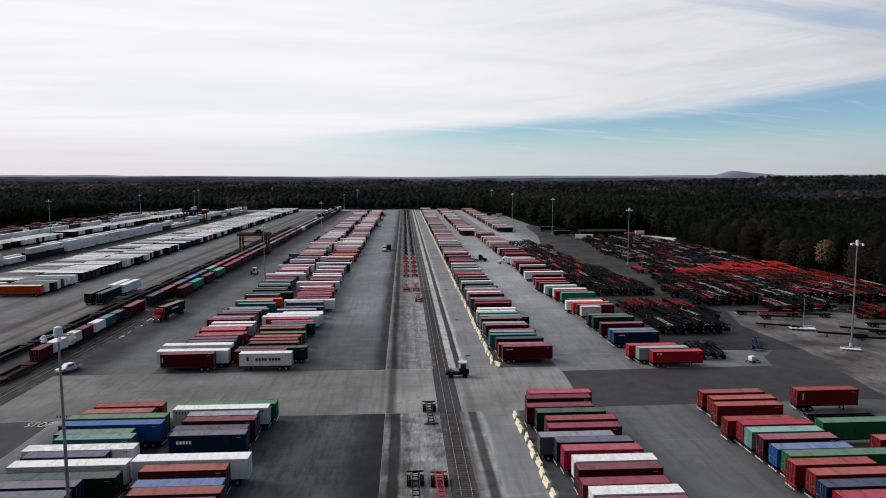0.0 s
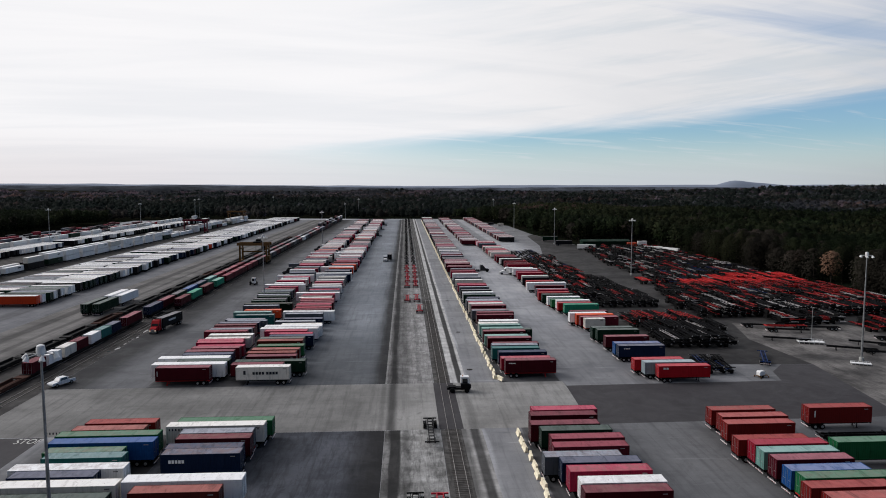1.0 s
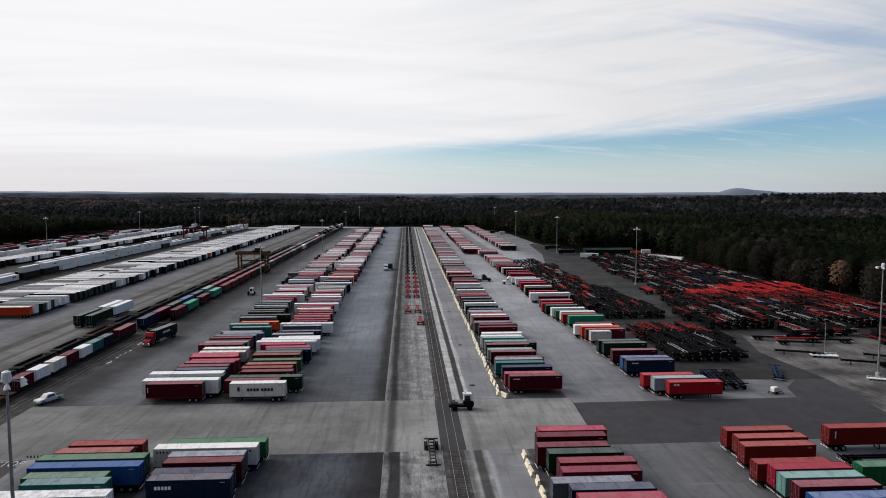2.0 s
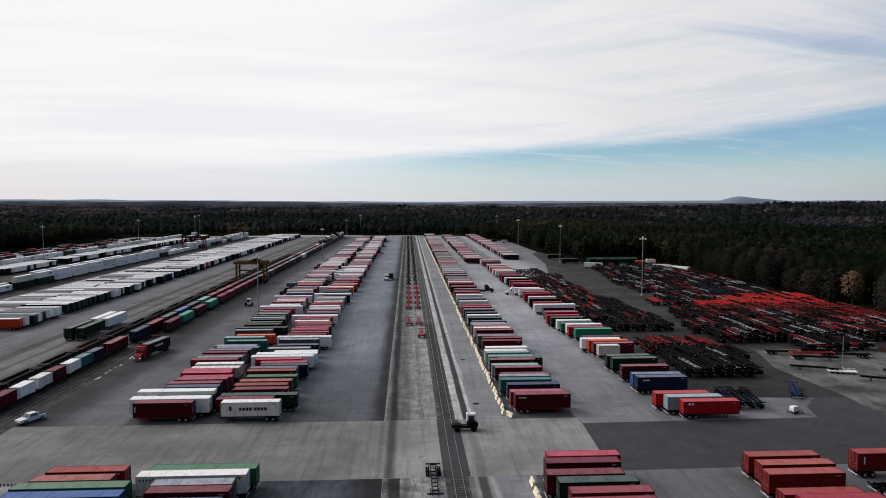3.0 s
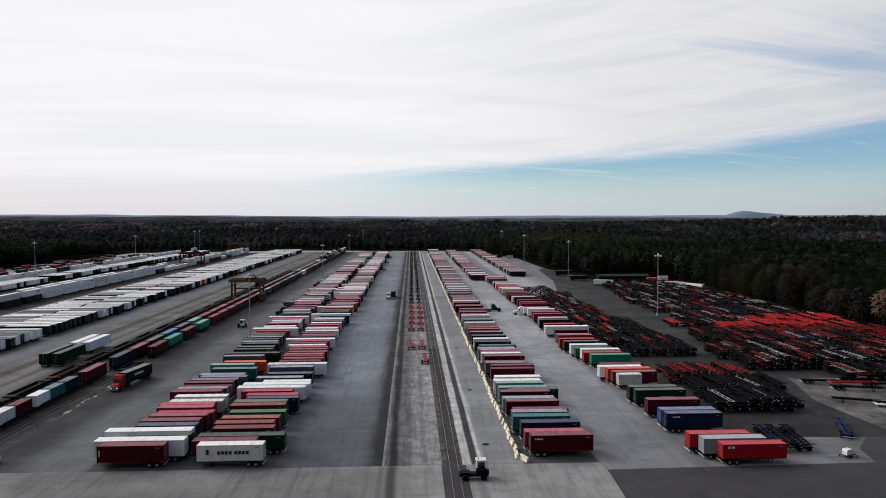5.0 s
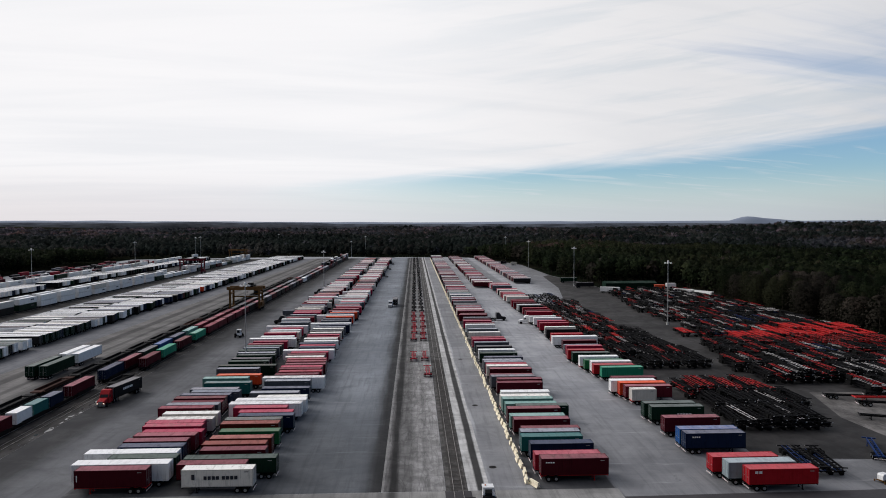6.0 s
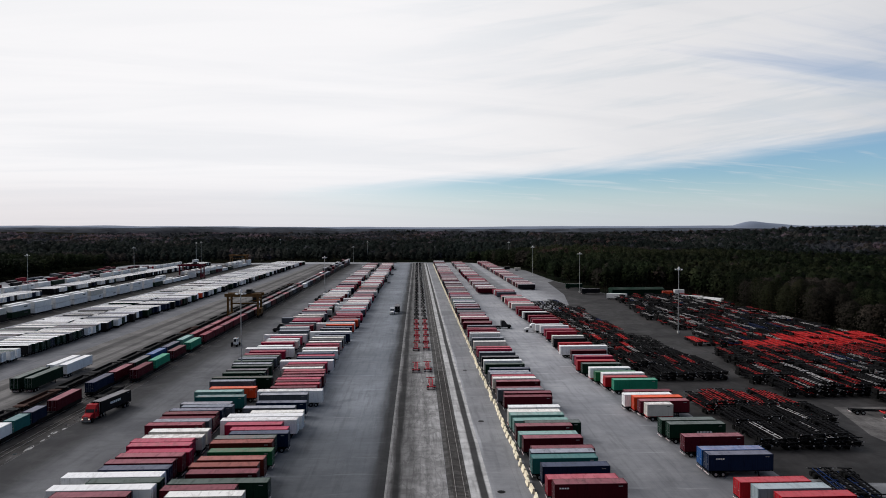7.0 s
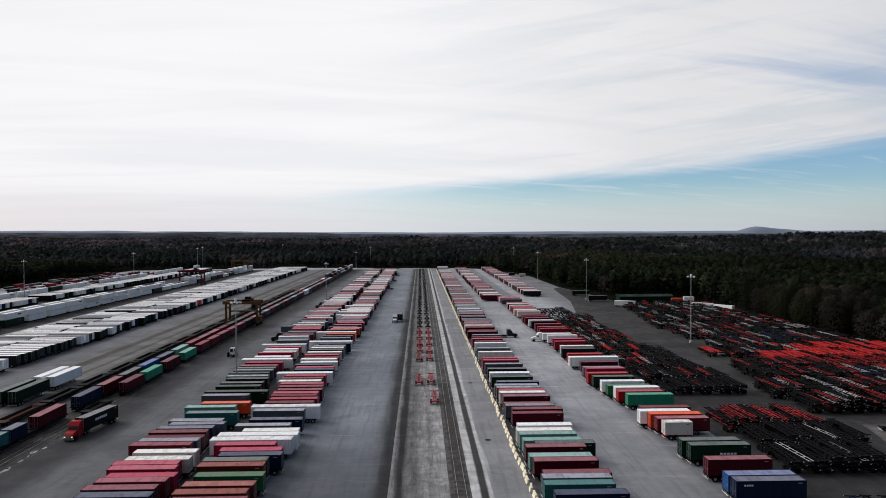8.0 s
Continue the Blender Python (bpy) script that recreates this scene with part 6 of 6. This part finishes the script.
def kind_at(x, y):
    a = noise.noise((x / 260, y / 260, 7.1)) + 0.45 * noise.noise((x / 80, y / 80, 3.3)) + (0.50 if x > 165 and y < 520 else 0.26 if x > 60 else 0.62 if y < 1380 else -0.10)
    if a > 0.02:
        return "pine"
    return "brown" if noise.noise((x / 120, y / 120, 9.9)) > -0.10 else "bare"


eye_x, eye_y = 0.0, 20.0
d = 190.0
while d < 2350:
    step = 6.6 if d < 900 else 7.4 + (d - 900) * 0.0052
    n = int(math.radians(96) * d / (step * (1.0 if d < 900 else 1.5)))
    for i in range(n):
        a = math.radians(-48 + 96 * (i + wr.random()) / n)
        rr = d + wr.uniform(-0.5, 0.5) * step
        x, y = eye_x + rr * math.sin(a), eye_y + rr * math.cos(a)
        if inside(x, y) or inside(x * 0.985, y * 0.99) or (100 < x < 182 and 460 < y < 512):
            continue
        if x > 0 and d < 900 and x > 330:
            if wr.random() < 0.35:
                continue
        kd = kind_at(x, y)
        if wr.random() < 0.12:
            kd = wr.choice(("pine", "brown", "bare"))
        # More grey crowns farther out, stepping the colour towards haze.
        if d > 1250 and wr.random() < (0.85 if x < 300 else 0.25) * min(1.0, (d - 1250) / 1100):
            kd = "bare"
        if math.hypot(x - 184, y - 292) < 13:
            continue
        h = (wr.uniform(15.5, 18.5) if kd == "pine" else wr.uniform(13.5, 17)) * (1 + 0.28 * noise.noise((x / 55, y / 55, 5.5)) + 0.30 * noise.noise((x / 170, y / 170, 1.5)))
        if d > 1500:
            h *= 0.85
        rad = (wr.uniform(2.9, 5.2) if kd == "pine" else wr.uniform(3.0, 6.4)) * (1.0 if d < 900 else min(3.6, 1 + (d - 900) / 1100))
        z = far_lift(x, y) - 0.3
        if d < 460:
            close[kd].append((x, y, z, h, rad))
        elif d < 900:
            near[kd].append((x, y, z, h, rad))
        if d < 900:
            if d < 620:
                trunks.tube((x, y, z), (x + wr.uniform(-.4, .4), y, z + h * 0.75), 0.22, 0.07, n=4, caps=False)
        else:
            far[kd].append((x, y, z, h, rad))
    d += step * (0.95 if d < 900 else 1.6)
tagged(new("tree_trunks", trunks.mesh("tree_trunks", BARK)), "slim grey-brown trunks in the wood", "woods", kind="stuff")
for kd, mat, shape, label in (("pine", PINE, "tall", "dark green pine wood round the yard"), ("brown", BROWN, "round", "brown autumn broadleaf wood round the yard"), ("bare", BARE, "round", "grey leafless wood round the yard")):
    woods(f"{kd}_edge_wood", close[kd], mat, label.replace("round", "close beside"), shape, 620, 0.085, 6, 0.15)
    woods(f"{kd}_wood", near[kd], mat, label, shape, 52, 0.29, 3)
    woods(f"distant_{kd}_wood", far[kd], {"pine": HAZE_PINE, "brown": HAZE_BROWN, "bare": HAZE_GREY}[kd], "distant " + label.replace("round the yard", "on rolling land, coloured as if hazy"), shape, 30, 0.46, 4)


def lone_tree(x, y, h, r):
    """A rust-leaved tree that stands out before the pines."""
    t = thing("tree", pose(x, y, 0), "rust-brown broadleaf tree before dark pines", "tree")
    g = Geo().tube((0, 0, -0.3), (0.2, 0.1, h * 0.45), 0.30, 0.2, n=7).tube((0.2, 0.1, h * 0.45), (0.1, 0, h * 0.85), 0.2, 0.06, n=6)
    q = random.Random(2)
    for i in range(14):
        z0 = h * q.uniform(0.25, 0.7)
        a = q.uniform(0, 6.28)
        g.tube((0.15, 0.05, z0), (r * 0.75 * math.cos(a), r * 0.75 * math.sin(a), z0 + h * q.uniform(0.1, 0.28)), 0.10, 0.03, n=4)
    part("trunk", g.mesh("trunk", BARK), t)
    crown = woods("crown", [(0, 0, 0, h, r)], RUST_LEAF, "rust-brown thin leaves", "round", 420, 0.10, 9)
    for key in ("category", "kind"):
        del crown[key]
    crown.parent = t


lone_tree(187, 293, 15, 4.4)

# ---- far hill ----
hill = Geo()
n = 48
for j in range(9):
    for i in range(n + 1):
        u, v = i / n, j / 8
        x = 1480 + 1500 * u
        top = 6 * math.exp(-((u - 0.48) / 0.26) ** 2) + 24 * math.exp(-((u - 0.37) / 0.055) ** 2) + 17 * math.exp(-((u - 0.45) / 0.11) ** 2) + 9 * math.exp(-((u - 0.78) / 0.06) ** 2) + 3.0 * noise.noise((u * 14, v * 2, 1))
        hill.v.append((x, 4250 - 330 * u + 170 * v, 22 + top * math.sin(math.pi * v) ** 0.8 + 12 * math.sin(math.pi * v)))
for j in range(8):
    for i in range(n):
        a = j * (n + 1) + i
        hill.f.append((a, a + 1, a + n + 2, a + n + 1))
hill.i = [0] * len(hill.f)
hill_ob = tagged(new("backdrop_hill", hill.mesh("backdrop_hill", HILL_HAZE)), "low hill on the horizon, haze painted blue-grey", "hill", kind="structure")
hill_ob.data.polygons.foreach_set("use_smooth", [True] * len(hill.f))

# ---- far low ridges, one behind the other ----
def ridge(name, mat, y0, base, top, left_rise, sway, seed, label):
    g, n = Geo(), 150
    for j in range(5):
        for i in range(n + 1):
            u, v = i / n, j / 4
            h = top + sway * noise.noise((u * 9, 0.4, seed)) + 0.4 * sway * noise.noise((u * 31, 0.4, seed + 4)) + 0.12 * sway * noise.noise((u * 140, 0.4, seed + 8))
            h += left_rise * max(0.0, min(1.0, (0.50 - u) / 0.22)) * (0.8 + 0.5 * noise.noise((u * 12, 0.7, seed)))
            g.v.append((-0.66 * y0 + 1.32 * y0 * u, y0 * (1 - 0.12 * abs(u - 0.5)) + 0.05 * y0 * v, base + (h - base) * math.sin(math.pi * v)))
    for j in range(4):
        for i in range(n):
            a = j * (n + 1) + i
            g.f.append((a, a + 1, a + n + 2, a + n + 1))
    g.i = [0] * len(g.f)
    ob = tagged(new(name, g.mesh(name, mat)), label, "ridge", kind="structure")
    ob.data.polygons.foreach_set("use_smooth", [True] * len(g.f))


ridge("backdrop_ridge_near", RIDGE_HAZE, 2480, 4, 27.0, 17.0, 4.0, 4.0, "low wooded ridge, greyed with painted haze")
ridge("backdrop_ridge_middle", RIDGE_HAZE_FAR, 3150, 4, 34.5, 18.0, 4.5, 14.0, "long wooded ridge in blue-grey painted haze")
ridge("backdrop_ridge_far", HILL_HAZE, 4300, 4, 44.0, 14.0, 5.0, 24.0, "long low ridge on the horizon, haze painted blue-grey")
